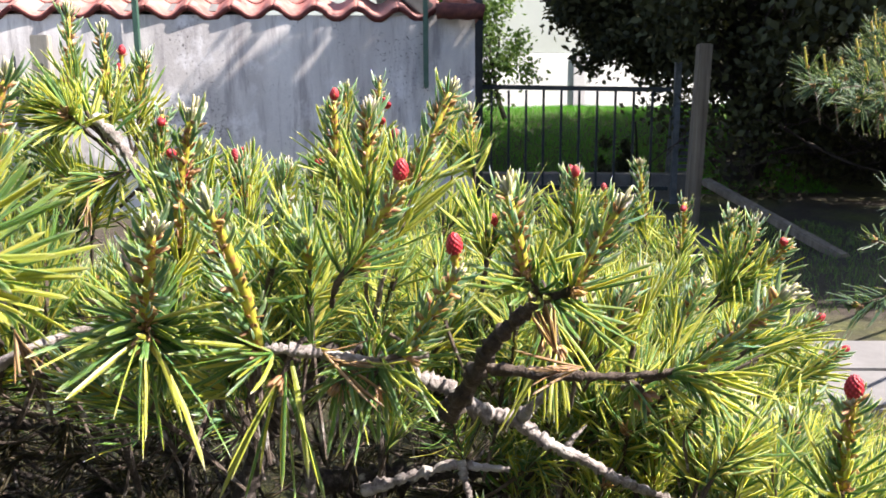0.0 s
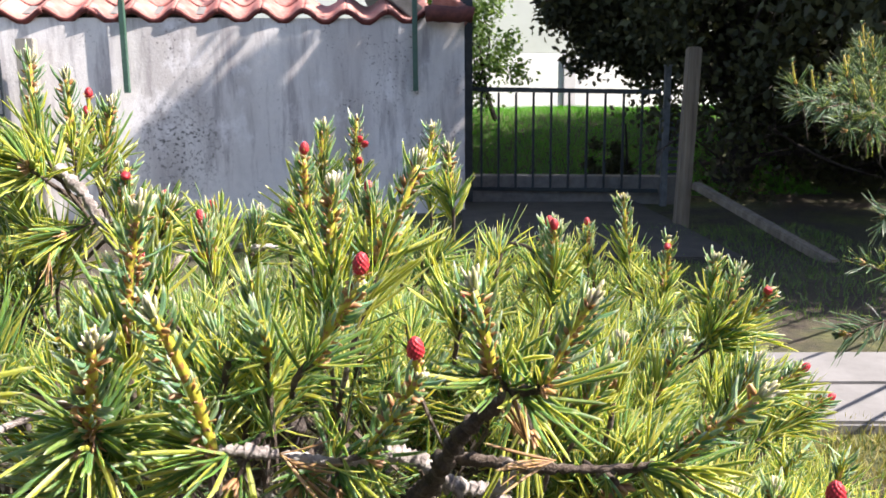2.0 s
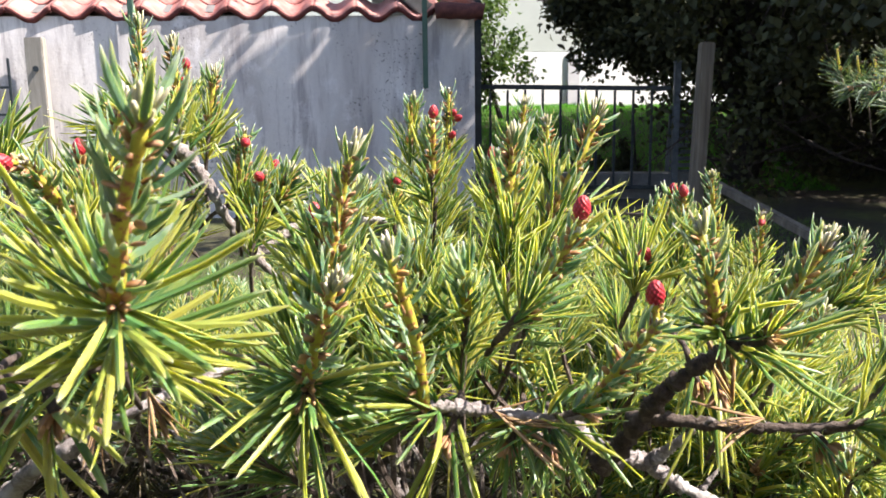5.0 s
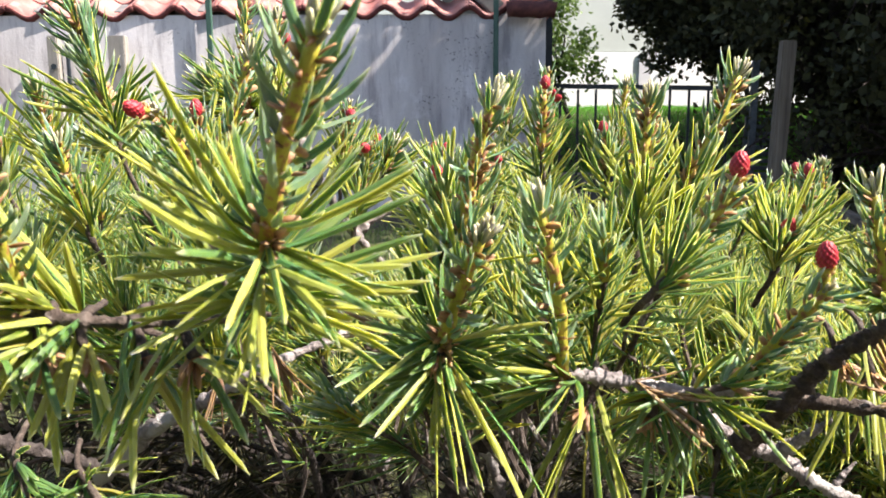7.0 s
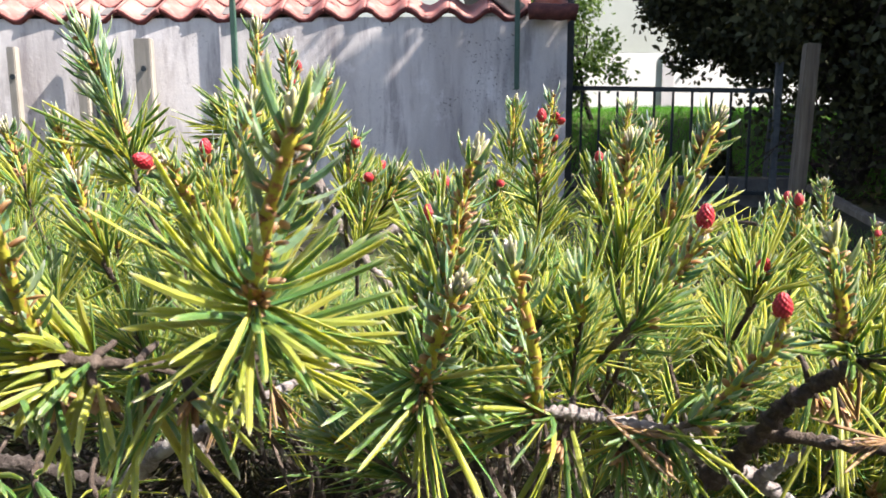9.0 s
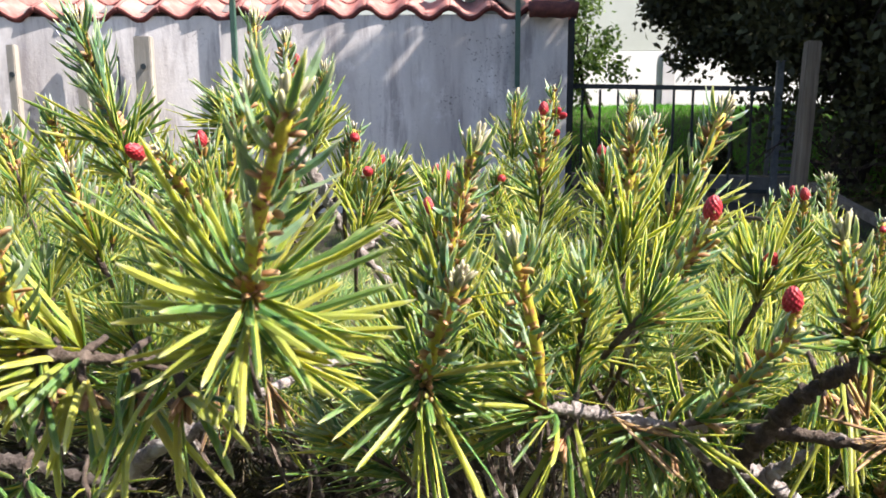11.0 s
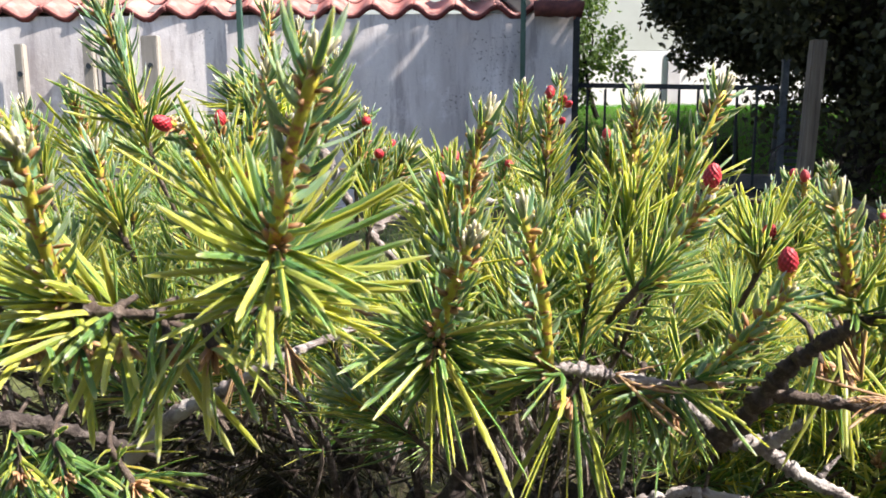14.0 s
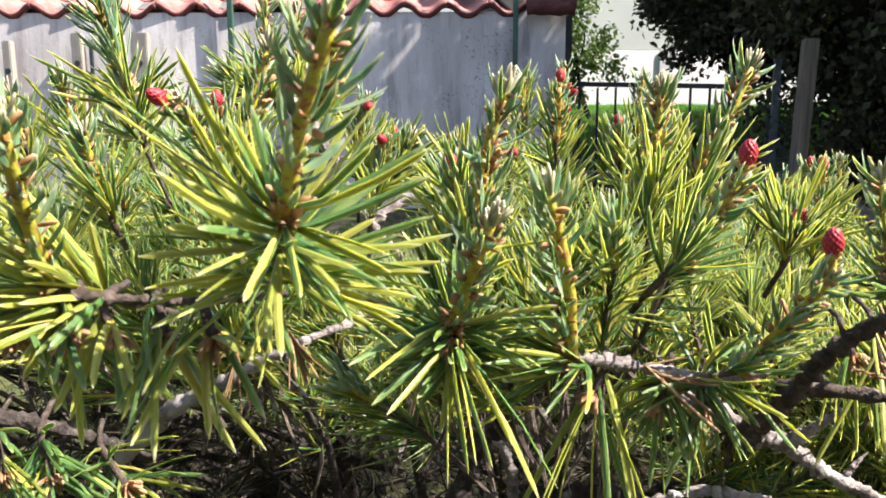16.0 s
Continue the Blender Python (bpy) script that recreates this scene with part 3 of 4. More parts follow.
shoot((-0.076, 0.357, 0.589), (-0.084, 0.352, 0.592), (-0.095, 0.322, 0.663), n=50, yn=46, yel=0.3)
shoot((-0.135, 0.37, 0.58), (-0.13, 0.335, 0.61), (-0.115, 0.31, 0.654), n=150, fat=1.1, nl=0.034, spread=1.3, yel=0.04, yn=40)
shoot((-0.133, 0.342, 0.612), (-0.131, 0.334, 0.604), None, n=16, fat=1.2, nl=0.050, spread=0.62, yel=0.6)
shoot((-0.139, 0.38, 0.601), (-0.136, 0.37, 0.622), (-0.136, 0.37, 0.639), n=50, yel=0.4)
shoot((0.052, 0.375, 0.611), (0.043, 0.363, 0.625), (0.034, 0.36, 0.664), n=36, spread=0.95, yn=30, yel=0.3)
shoot((0.052, 0.375, 0.609), (0.065, 0.363, 0.618), (0.086, 0.362, 0.657), n=44, spread=1.0, yn=37, yel=0.15)
shoot((0.102, 0.63, 0.578), (0.104, 0.63, 0.611), (0.105, 0.626, 0.65), n=70, cones=[(0.104, 0.626, 0.655)])
shoot((0.184, 0.93, 0.547), (0.182, 0.93, 0.574), (0.181, 0.93, 0.604), n=50, cones=[(0.181, 0.93, 0.614)])
shoot((0.233, 0.92, 0.515), (0.226, 0.915, 0.58), (0.218, 0.91, 0.639), n=80, yn=41)
shoot((0.257, 0.87, 0.499), (0.257, 0.87, 0.551), (0.258, 0.865, 0.602), n=80, cones=[(0.254, 0.855, 0.597)])
shoot((0.265, 0.76, 0.524), (0.267, 0.75, 0.566), (0.271, 0.75, 0.601), n=80)
shoot((0.24, 0.7, 0.528), (0.26, 0.69, 0.561), (0.268, 0.683, 0.603), n=90, yel=0.5)
shoot((0.242, 0.69, 0.53), (0.273, 0.683, 0.555), (0.297, 0.683, 0.587), n=90, yel=0.4, cones=[(0.293, 0.68, 0.589)])
shoot((0.264, 0.66, 0.487), (0.303, 0.675, 0.503), (0.322, 0.677, 0.519), n=80, yel=0.5, cones=[(0.328, 0.677, 0.522)])
shoot((0.287, 0.69, 0.446), (0.336, 0.7, 0.466), (0.358, 0.7, 0.484), n=80, yel=0.5, cones=[(0.363, 0.7, 0.486)])
shoot((0.112, 0.386, 0.566), (0.128, 0.38, 0.572), (0.164, 0.36, 0.614), n=50, spread=0.95, yn=41, yel=0.4)
shoot((0.16, 0.59, 0.491), (0.179, 0.586, 0.534), (0.195, 0.586, 0.569), n=90, yel=0.6)
shoot((0.207, 0.38, 0.465), (0.194, 0.35, 0.525), (0.189, 0.336, 0.572), n=90, yn=41, cones=[(0.189, 0.336, 0.579)], cs=1.2, yel=0.4)
shoot((0.18, 0.45, 0.461), (0.182, 0.45, 0.483), (0.186, 0.45, 0.517), n=80, yel=0.5)
shoot((0.228, 0.5, 0.443), (0.231, 0.5, 0.467), (0.233, 0.5, 0.497), n=80, yel=0.6)
shoot((0.165, 0.48, 0.453), (0.166, 0.48, 0.48), (0.166, 0.48, 0.507), n=80, yel=0.7)
shoot((0.126, 0.5, 0.546), (0.127, 0.5, 0.569), (0.131, 0.5, 0.596), n=44, yel=0.7)
shoot((0.096, 0.46, 0.551), (0.103, 0.46, 0.573), (0.112, 0.46, 0.594), n=44, yel=0.7)
shoot((0.2, 0.52, 0.532), (0.21, 0.52, 0.548), (0.224, 0.52, 0.576), n=50, yel=0.5)
shoot((-0.249, 0.31, 0.623), (-0.268, 0.29, 0.632), (-0.253, 0.25, 0.691), fat=1.3, n=64, nl=0.044, spread=0.72, yn=33, yel=0.75)
shoot((-0.403, 0.56, 0.642), (-0.407, 0.55, 0.678), (-0.407, 0.54, 0.712), n=60, yel=0.7)
shoot((-0.472, 0.6, 0.638), (-0.478, 0.6, 0.672), (-0.486, 0.6, 0.706), n=70, yel=0.7)
shoot((-0.514, 0.62, 0.636), (-0.52, 0.62, 0.671), (-0.528, 0.62, 0.706), n=70, yel=0.7)
shoot((-0.332, 0.46, 0.622), (-0.34, 0.46, 0.648), (-0.344, 0.45, 0.681), n=70, yel=0.6)
shoot((-0.23, 0.62, 0.638), (-0.225, 0.62, 0.667), (-0.221, 0.62, 0.701), n=60, cones=[(-0.218, 0.61, 0.696)], yel=0.6)
shoot((-0.217, 0.6, 0.61), (-0.21, 0.6, 0.64), (-0.204, 0.6, 0.672), n=60, yel=0.6, cones=[(-0.205, 0.59, 0.673)])
shoot((0.082, 0.46, 0.536), (0.083, 0.46, 0.561), (0.088, 0.46, 0.586), n=44, yel=0.5)
shoot((0.086, 0.66, 0.632), (0.102, 0.65, 0.62), (0.103, 0.65, 0.65), n=70, cones=[(0.103, 0.65, 0.654)])
shoot((0.027, 0.45, 0.614), (0.029, 0.445, 0.63), (0.029, 0.443, 0.637), n=70, yel=0.5, cones=[(0.03, 0.44, 0.641)])
shoot((0.127, 0.53, 0.449), (0.128, 0.52, 0.481), None, n=60, yel=0.7, spread=0.8)
shoot((0.159, 0.53, 0.458), (0.157, 0.52, 0.489), (0.158, 0.52, 0.508), n=60, yel=0.6, spread=0.8)
shoot((0.108, 0.53, 0.405), (0.112, 0.52, 0.441), None, n=60, yel=0.7, spread=0.8)
shoot((0.151, 0.54, 0.404), (0.152, 0.53, 0.44), (0.153, 0.53, 0.462), n=60, yel=0.7, spread=0.8)
shoot((-0.042, 0.362, 0.586), (-0.047, 0.36, 0.572), None, n=30, yel=0.1, spread=1.0, nl=0.032)
shoot((-0.07, 0.358, 0.59), (-0.074, 0.355, 0.577), None, n=10, fat=1.2, yel=0.7, spread=0.6, nl=0.052)
shoot((-0.028, 0.362, 0.583), (-0.029, 0.36, 0.571), None, n=26, yel=0.1, spread=1.0, nl=0.032)
shoot((0.063, 0.43, 0.596), (0.066, 0.42, 0.573), None, n=14, yel=0.7, spread=0.5, nl=0.042)
shoot((0.057, 0.45, 0.588), (0.061, 0.44, 0.57), None, n=12, yel=0.7, spread=0.5, nl=0.042)
shoot((0.099, 0.39, 0.564), (0.107, 0.39, 0.556), None, n=18, yel=0.1, spread=1.0, nl=0.024)
shoot((0.132, 0.385, 0.569), (0.140, 0.38, 0.566), None, n=24, yel=0.3, spread=1.0, nl=0.030)
for x in (-0.284, -0.266, -0.249, -0.231, -0.214):
    shoot((x, 0.292, 0.630), (x + 0.007, 0.284, 0.618), None, n=6, yel=0.45, spread=0.8, nl=0.040, fat=1.35)
shoot((-0.347, 0.36, 0.551), (-0.329, 0.34, 0.535), None, n=36, yel=0.2, spread=0.7, nl=0.036, fat=1.1)
shoot((-0.331, 0.37, 0.546), (-0.313, 0.35, 0.53), None, n=36, yel=0.2, spread=0.8, nl=0.036, fat=1.1)
shoot((-0.308, 0.38, 0.534), (-0.284, 0.36, 0.523), None, n=36, yel=0.3, spread=0.9, nl=0.034)

# stems from the ground up into the crown
for foot, top, r in (((-0.05, 0.75, -0.03), (-0.20, 0.55, 0.50), 0.020), ((-0.02, 0.76, -0.03), (0.10, 0.62, 0.46), 0.018),
                     ((-0.08, 0.78, -0.03), (-0.33, 0.70, 0.58), 0.020), ((0.0, 0.78, -0.03), (0.22, 0.85, 0.50), 0.016),
                     ((-0.05, 0.74, -0.03), (-0.05, 0.50, 0.46), 0.016), ((-0.10, 0.74, -0.03), (-0.38, 0.45, 0.46), 0.015),
                     ((0.02, 0.74, -0.03), (0.18, 0.45, 0.42), 0.014)):
    a, c = np.array(foot), np.array(top) + [0, 0.08, 0]
    mid = a + (c - a) * 0.45 + np.array([(c - a)[0] * 0.25, (c - a)[1] * 0.3, -0.06])
    v, f = tube([a, mid, c], r * 0.8, r * 0.12, 10, 0.14, 10)
    mesh_part("stem", v, f, TWIG["bark"], pine, foot)

# the crown's height over the ground, by the tips that stand highest
TOPS = ((-0.32, 0.62, 0.70), (-0.10, 0.80, 0.66), (0.0, 0.78, 0.65), (0.10, 0.63, 0.60), (0.20, 0.90, 0.56), (0.27, 0.72, 0.54),
        (0.34, 0.68, 0.44), (0.40, 0.55, 0.34), (0.43, 0.75, 0.36), (0.37, 0.44, 0.38), (-0.33, 0.46, 0.65), (-0.25, 0.38, 0.65), (-0.16, 0.60, 0.535), (-0.19, 0.60, 0.535), (-0.21, 0.75, 0.50), (-0.25, 0.90, 0.47), (-0.18, 0.90, 0.50), (-0.24, 0.56, 0.58), (-0.10, 0.44, 0.64), (0.0, 0.44, 0.645),
        (0.10, 0.42, 0.61), (0.20, 0.42, 0.51), (0.26, 0.50, 0.47), (-0.60, 0.60, 0.66), (-0.55, 0.40, 0.60),
        (-0.70, 1.25, 0.50), (-0.35, 1.25, 0.48), (0.0, 1.25, 0.47), (0.25, 1.20, 0.42), (-0.5, 1.6, 0.40), (0.0, 1.6, 0.38))


def crown_height(x, y):
    w = [1.0 / (((x - a) ** 2 + (y - c) ** 2) ** 1.5 + 1e-4) for a, c, _ in TOPS]
    return sum(k * q[2] for k, q in zip(w, TOPS)) / sum(w)


filler = random.Random(11)


def plain_shoot(b, j, t, n, nl, yel, spread, old=None):
    """A shoot of the inner crown, in one mesh: twig, paired old needles and, where t is given, a young candle."""
    b, j = np.asarray(b, float), np.asarray(j, float)
    pieces = []
    v, f = tube([b - (j - b) * 0.7 + np.array([0, 0.02, -0.01]), b, (b + j) / 2, j], 0.0013, 0.0019, 5, 0.12, 2)
    pieces.append((v, f, np.zeros(len(v)), 0))
    half = n // 2
    p, d, rad, ax, q = spray(b, j, half, spread, 0.30, 0.12, 1.02)
    side = unit(np.cross(d, rng.normal(0, 1, d.shape)))
    p2 = np.repeat(p, 2, 0)
    d2 = unit(np.concatenate([d + side * 0.11, d - side * 0.11], 1).reshape(-1, 3) + rng.normal(0, 0.05, (2 * half, 3)))
    length = nl * np.repeat(rng.uniform(0.62, 1.12, half), 2)
    bend = ax[None] * 0.20 + np.repeat(rng.normal(0, 0.09, (half, 3)), 2, 0) + np.array([0, 0, -0.05])
    yellow = rng.random(2 * half) < yel
    for sel, slot in ((yellow, 1), (~yellow, 2)):
        v, f, a = needle_mesh(p2[sel], d2[sel], length[sel], 0.0018, bend[sel], 0.38, COARSE)
        pieces.append((v, f, a, slot))
    if t is not None:
        t = np.asarray(t, float)
        v, f = tube([j, (j + t) / 2, t], 0.0032, 0.0020, 6, 0.06, 2)
        pieces.append((v, f, np.zeros(len(v)), 4))
        p, d, rad, ax, q = spray(j, t, 30, 0.80, 0.16, 0.06, 1.0)
        v, f, a = needle_mesh(p + rad * 0.0024, d, 0.017 * rng.uniform(0.75, 1.1, 30), 0.0025, -rad * 0.26 + ax * 0.10, 0.5, COARSE)
        pieces.append((v, f, a, 3))
    verts, faces, along, slots = [], [], [], []
    for v, f, a, slot in pieces:
        k = sum(len(w) for w in verts)
        verts.append(v)
        faces += [tuple(int(i) + k for i in face) for face in f]
        along.append(a)
        slots += [slot] * len(f)
    ob = mesh_part("shoot", np.concatenate(verts), faces, TWIG["brown"], pine, tuple(b), along=np.concatenate(along), smooth=False)
    for m in (NEEDLE_YELLOW, old or NEEDLE_GREEN, NEEDLE_YOUNG, CANDLE):
        ob.data.materials.append(m)
    ob.data.polygons.foreach_set("material_index", np.array(slots, dtype=np.int32))
    return ob


def filler_kinds(count, n, nl, yel, old=None):
    """Some shoots to be repeated, each built about the crown's middle."""
    kinds = []
    for k in range(count):
        j = Vector((-0.05 + 0.02 * k, 0.78, 0.50))
        b = j - Vector((0, 0, filler.uniform(0.035, 0.06)))
        t = j + Vector((0.002, 0, filler.uniform(0.012, 0.03))) if k % 4 == 1 and not old else None
        kinds.append((plain_shoot(b, j, t, n, nl, yel * filler.uniform(0.8, 1.2), filler.uniform(0.5, 0.95), old), b))
    return kinds


def beside(p, q, front):
    """Whether p stands within a shoot's reach of the sunlit side of the bare limb at q."""
    for way, reach in ((SUN_DIR, 0.25 if q.x > -0.05 else 0.04), (Vector((0.0, -1.0, 0.25)).normalized(), front)):
        s = max(0.0, min(reach, (p - q).dot(way)))
        if (p - q - way * s).length < 0.048:
            return True
    return False


def fill(kinds, count, depth0, depth1, up, x0=-0.75, x1=0.38, y0=0.38, y1=1.0, low=0.40):
    """Shoots through the crown, some way below its top, none lower than low left of the fork."""
    for _ in range(count):
        x, y = filler.uniform(x0, x1), filler.uniform(y0, y1)
        z = crown_height(x, y) - filler.uniform(depth0, depth1) - 0.05
        if z < low and x < 0.04:
            continue
        out = Vector(((x + 0.05) * 0.9 + filler.gauss(0, 0.3), (y - 0.75) * 0.8 + filler.gauss(0, 0.3), up)).normalized()
        if any(abs(x - c[0]) < 0.035 and c[1] - 0.14 < y < c[1] + 0.01 and z > c[2] - 0.10 for c in CONES):
            continue
        if any(beside(Vector((x, y, z + 0.03)), q, front) for q, front in BARE):
            continue
        kind, b = filler.choice(kinds)
        size = filler.uniform(0.85, 1.15)
        turn = out.to_track_quat('Z', 'Y').to_matrix().to_4x4() @ Matrix.Rotation(filler.uniform(0, 6.28), 4, 'Z')
        copy_thing(kind, Matrix.Translation((x, y, z)) @ turn @ Matrix.Scale(size, 4))


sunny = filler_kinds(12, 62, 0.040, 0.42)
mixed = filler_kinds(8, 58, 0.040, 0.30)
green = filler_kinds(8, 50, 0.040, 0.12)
inner = filler_kinds(6, 40, 0.044, 0.0, NEEDLE_SHADE_BROWN)
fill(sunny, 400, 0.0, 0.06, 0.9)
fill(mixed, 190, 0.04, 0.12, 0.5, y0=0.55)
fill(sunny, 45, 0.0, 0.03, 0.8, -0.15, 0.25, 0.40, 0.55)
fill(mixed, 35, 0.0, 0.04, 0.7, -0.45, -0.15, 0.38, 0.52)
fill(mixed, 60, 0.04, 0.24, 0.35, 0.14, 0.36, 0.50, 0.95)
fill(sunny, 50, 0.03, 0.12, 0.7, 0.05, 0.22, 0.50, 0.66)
fill(mixed, 26, 0.12, 0.25, -0.3, 0.06, 0.22, 0.50, 0.62)
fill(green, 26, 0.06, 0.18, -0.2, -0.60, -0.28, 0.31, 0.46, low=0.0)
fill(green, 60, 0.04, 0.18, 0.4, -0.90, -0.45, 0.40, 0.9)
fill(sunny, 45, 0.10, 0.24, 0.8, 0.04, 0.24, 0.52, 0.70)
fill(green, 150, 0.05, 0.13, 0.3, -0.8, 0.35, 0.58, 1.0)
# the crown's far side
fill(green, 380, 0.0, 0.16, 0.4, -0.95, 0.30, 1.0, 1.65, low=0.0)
# shoots inside and low round the foot, the crown's shade put into their brown
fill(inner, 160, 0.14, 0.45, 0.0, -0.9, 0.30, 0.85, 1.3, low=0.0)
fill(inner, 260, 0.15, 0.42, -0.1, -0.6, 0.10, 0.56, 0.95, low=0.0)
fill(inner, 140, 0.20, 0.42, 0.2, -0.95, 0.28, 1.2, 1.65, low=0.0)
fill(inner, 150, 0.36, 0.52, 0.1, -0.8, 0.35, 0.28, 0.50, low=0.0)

# bare and half-bare twigs under the crown, in shade-darkened bark and needles
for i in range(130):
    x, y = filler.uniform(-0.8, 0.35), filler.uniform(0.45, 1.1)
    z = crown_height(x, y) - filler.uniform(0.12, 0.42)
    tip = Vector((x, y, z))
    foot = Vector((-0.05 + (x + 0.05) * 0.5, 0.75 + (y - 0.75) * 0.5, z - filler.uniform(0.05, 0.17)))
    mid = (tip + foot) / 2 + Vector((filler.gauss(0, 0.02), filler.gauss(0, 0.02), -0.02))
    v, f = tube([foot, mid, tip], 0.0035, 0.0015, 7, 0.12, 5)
    twig = mesh_part("branch", v, f, TWIG["shade_dark"], pine, foot)
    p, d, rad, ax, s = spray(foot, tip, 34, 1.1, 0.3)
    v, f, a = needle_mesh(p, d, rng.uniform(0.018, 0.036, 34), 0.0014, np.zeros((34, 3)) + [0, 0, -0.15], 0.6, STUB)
    mesh_part("needles", v, f, NEEDLE_SHADE_BROWN, twig, foot, along=a, kind="stuff")

# fallen needles under the shrub, in the same shade-darkened brown
count = 22000
ang, rad_ = rng.uniform(0, 2 * np.pi, count), 1.15 * np.sqrt(rng.random(count))
p = np.stack([-0.10 + rad_ * np.cos(ang), 0.95 + rad_ * np.sin(ang) * 0.8, rng.uniform(0.004, 0.03, count)], 1)
d = unit(np.stack([rng.normal(0, 1, count), rng.normal(0, 1, count), rng.normal(0, 0.12, count)], 1)) * rng.uniform(0.03, 0.05, count)[:, None]
w = unit(np.cross(d, [0, 0, 1.0])) * 0.0009
v = np.stack([p - w, p + w, p + d + w, p + d - w], 1).reshape(-1, 3)
litter = mesh_part("needle_litter", v, np.arange(4 * count).reshape(-1, 4), NEEDLE_SHADE_BROWN, smooth=False, along=np.zeros(4 * count), kind="stuff",
                   label="brown fallen pine needles under the shrub")
tagged(litter, category="litter")

dry_tuft((-0.232, 0.375, 0.592), (-0.15, -0.2, -1.0), 8, 0.032)
dry_tuft((-0.205, 0.36, 0.600), (0.4, -0.3, -0.9), 8, 0.026)
dry_tuft((-0.150, 0.38, 0.603), (-1.0, -0.3, 0.1), 8, 0.024)
dry_tuft((-0.055, 0.355, 0.590), (0.9, -0.3, -0.5), 8, 0.034)
dry_tuft((0.075, 0.385, 0.572), (-0.8, -0.4, 0.1), 8, 0.034)
dry_tuft((0.062, 0.39, 0.578), (-0.3, -0.4, 0.8), 8, 0.03)
dry_tuft((-0.275, 0.60, 0.64), (0.2, -0.6, -0.6), 8, 0.03)

# ---- ground, path and lawn ----
def ground_height(x, y):
    rise = min(1.0, max(0.0, (y - 6.6) / 3.2))
    return 0.72 * rise * rise * (3 - 2 * rise) + 0.012 * math.sin(3.1 * x + 1.7 * y) * math.sin(2.3 * y - x)


def ground():
    xs = np.concatenate([[-400, -120, -40, -18], np.linspace(-9, 9, 61), [18, 40, 120, 400]])
    ys = np.concatenate([[-400, -120, -40, -15], np.linspace(-6, 14, 68), [22, 45, 130, 400]])
    verts = [(x, y, ground_height(x, y)) for y in ys for x in xs]
    w = len(xs)
    faces = [(i * w + j, i * w + j + 1, (i + 1) * w + j + 1, (i + 1) * w + j) for i in range(len(ys) - 1) for j in range(w - 1)]
    return mesh_part("ground", verts, faces, GROUND, label="garden ground of thin grass, moss and bare soil", kind="structure")


tagged(ground(), category="ground")


def blades(name, label, spots, material, height, parent=None):
    """Grass as many separate blades on the given spots."""
    p = np.array([(x, y, ground_height(x, y) - 0.004) for x, y in spots])
    n = len(p)
    d = unit(np.stack([rng.normal(0, 0.35, n), rng.normal(0, 0.35, n), np.ones(n)], 1))
    side = unit(np.cross(d, rng.normal(0, 1, (n, 3)))) * 0.0022 * (height / 0.05)
    tip = p + d * (height * rng.uniform(0.5, 1.2, n))[:, None] + rng.normal(0, height * 0.2, (n, 3)) * [1, 1, 0.2]
    verts = np.stack([p - side, p + side, tip], 1).reshape(-1, 3)
    faces = np.arange(3 * n).reshape(-1, 3)
    return tagged(mesh_part(name, verts, faces, material, smooth=False, kind="stuff", label=label), category="grass")


lawn_spots = np.stack([rng.uniform(-0.5, 3.2, 60000), rng.uniform(6.7, 10.0, 60000)], 1)
blades("lawn", "short bright green lawn rising behind the gate", lawn_spots, LAWN, 0.05)
near_spots = np.stack([rng.uniform(-1.2, 2.2, 26000), rng.uniform(0.3, 5.0, 26000)], 1)
near_spots = near_spots[((near_spots[:, 0] + 0.1) / 0.85) ** 2 + ((near_spots[:, 1] - 0.8) / 0.8) ** 2 > 1]
near_spots = near_spots[~((near_spots[:, 0] > 0.62) & (near_spots[:, 1] > 1.75) & (near_spots[:, 1] < 2.75))]
blades("grass", "thin yellowish grass and moss on the ground", near_spots, HEDGE_LEAF, 0.045)
straw_spots = np.stack([rng.uniform(0.35, 2.2, 16000), rng.uniform(0.5, 1.80, 16000)], 1)
blades("dry_grass", "dry straw-yellow grass along the path", straw_spots, STRAW, 0.05)


def slab(x0, y0, x1, y1, skew, z=0.03):
    bm = bmesh.new()
    v = [bm.verts.new((x, y + skew * (x - x0), zz)) for zz in (-0.05, z) for x, y in ((x0, y0), (x1, y0), (x1, y1), (x0, y1))]
    for f in ((3, 2, 1, 0), (4, 5, 6, 7), (0, 1, 5, 4), (1, 2, 6, 5), (2, 3, 7, 6), (3, 0, 4, 7)):
        bm.faces.new([v[i] for i in f])
    bmesh.ops.bevel(bm, geom=bm.edges[:], offset=0.008, segments=2, affect='EDGES')
    return bm


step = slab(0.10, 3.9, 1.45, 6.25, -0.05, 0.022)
tagged(part("paving", step, PAVING, label="worn grey concrete paving before the gate, shade put into its colour", kind="structure"), category="paving")
path = base("path", (1.2, 2.2, 0), "pale worn concrete slab path beside the pine", "path", kind="structure")
for k in range(5):
    part("slab", slab(0.60 + 0.82 * k, 1.76, 1.41 + 0.82 * k, 2.02, -0.01), CONCRETE, path)
    part("slab", slab(0.60 + 0.82 * k, 2.03, 1.41 + 0.82 * k, 2.30, -0.01), CONCRETE, path)

# ---- wall with tiled coping ----
WALL_A, WALL_B, WALL_C = Vector((-7.0, 5.0, 0)), Vector((0.13, 5.77, 0)), Vector((0.02, 8.2, 0))
WALL_TOP = 1.352


def wall_run(name, a, b, label):
    along = (b - a).normalized()
    back = Vector((-along.y, along.x, 0))
    bm = bmesh.new()
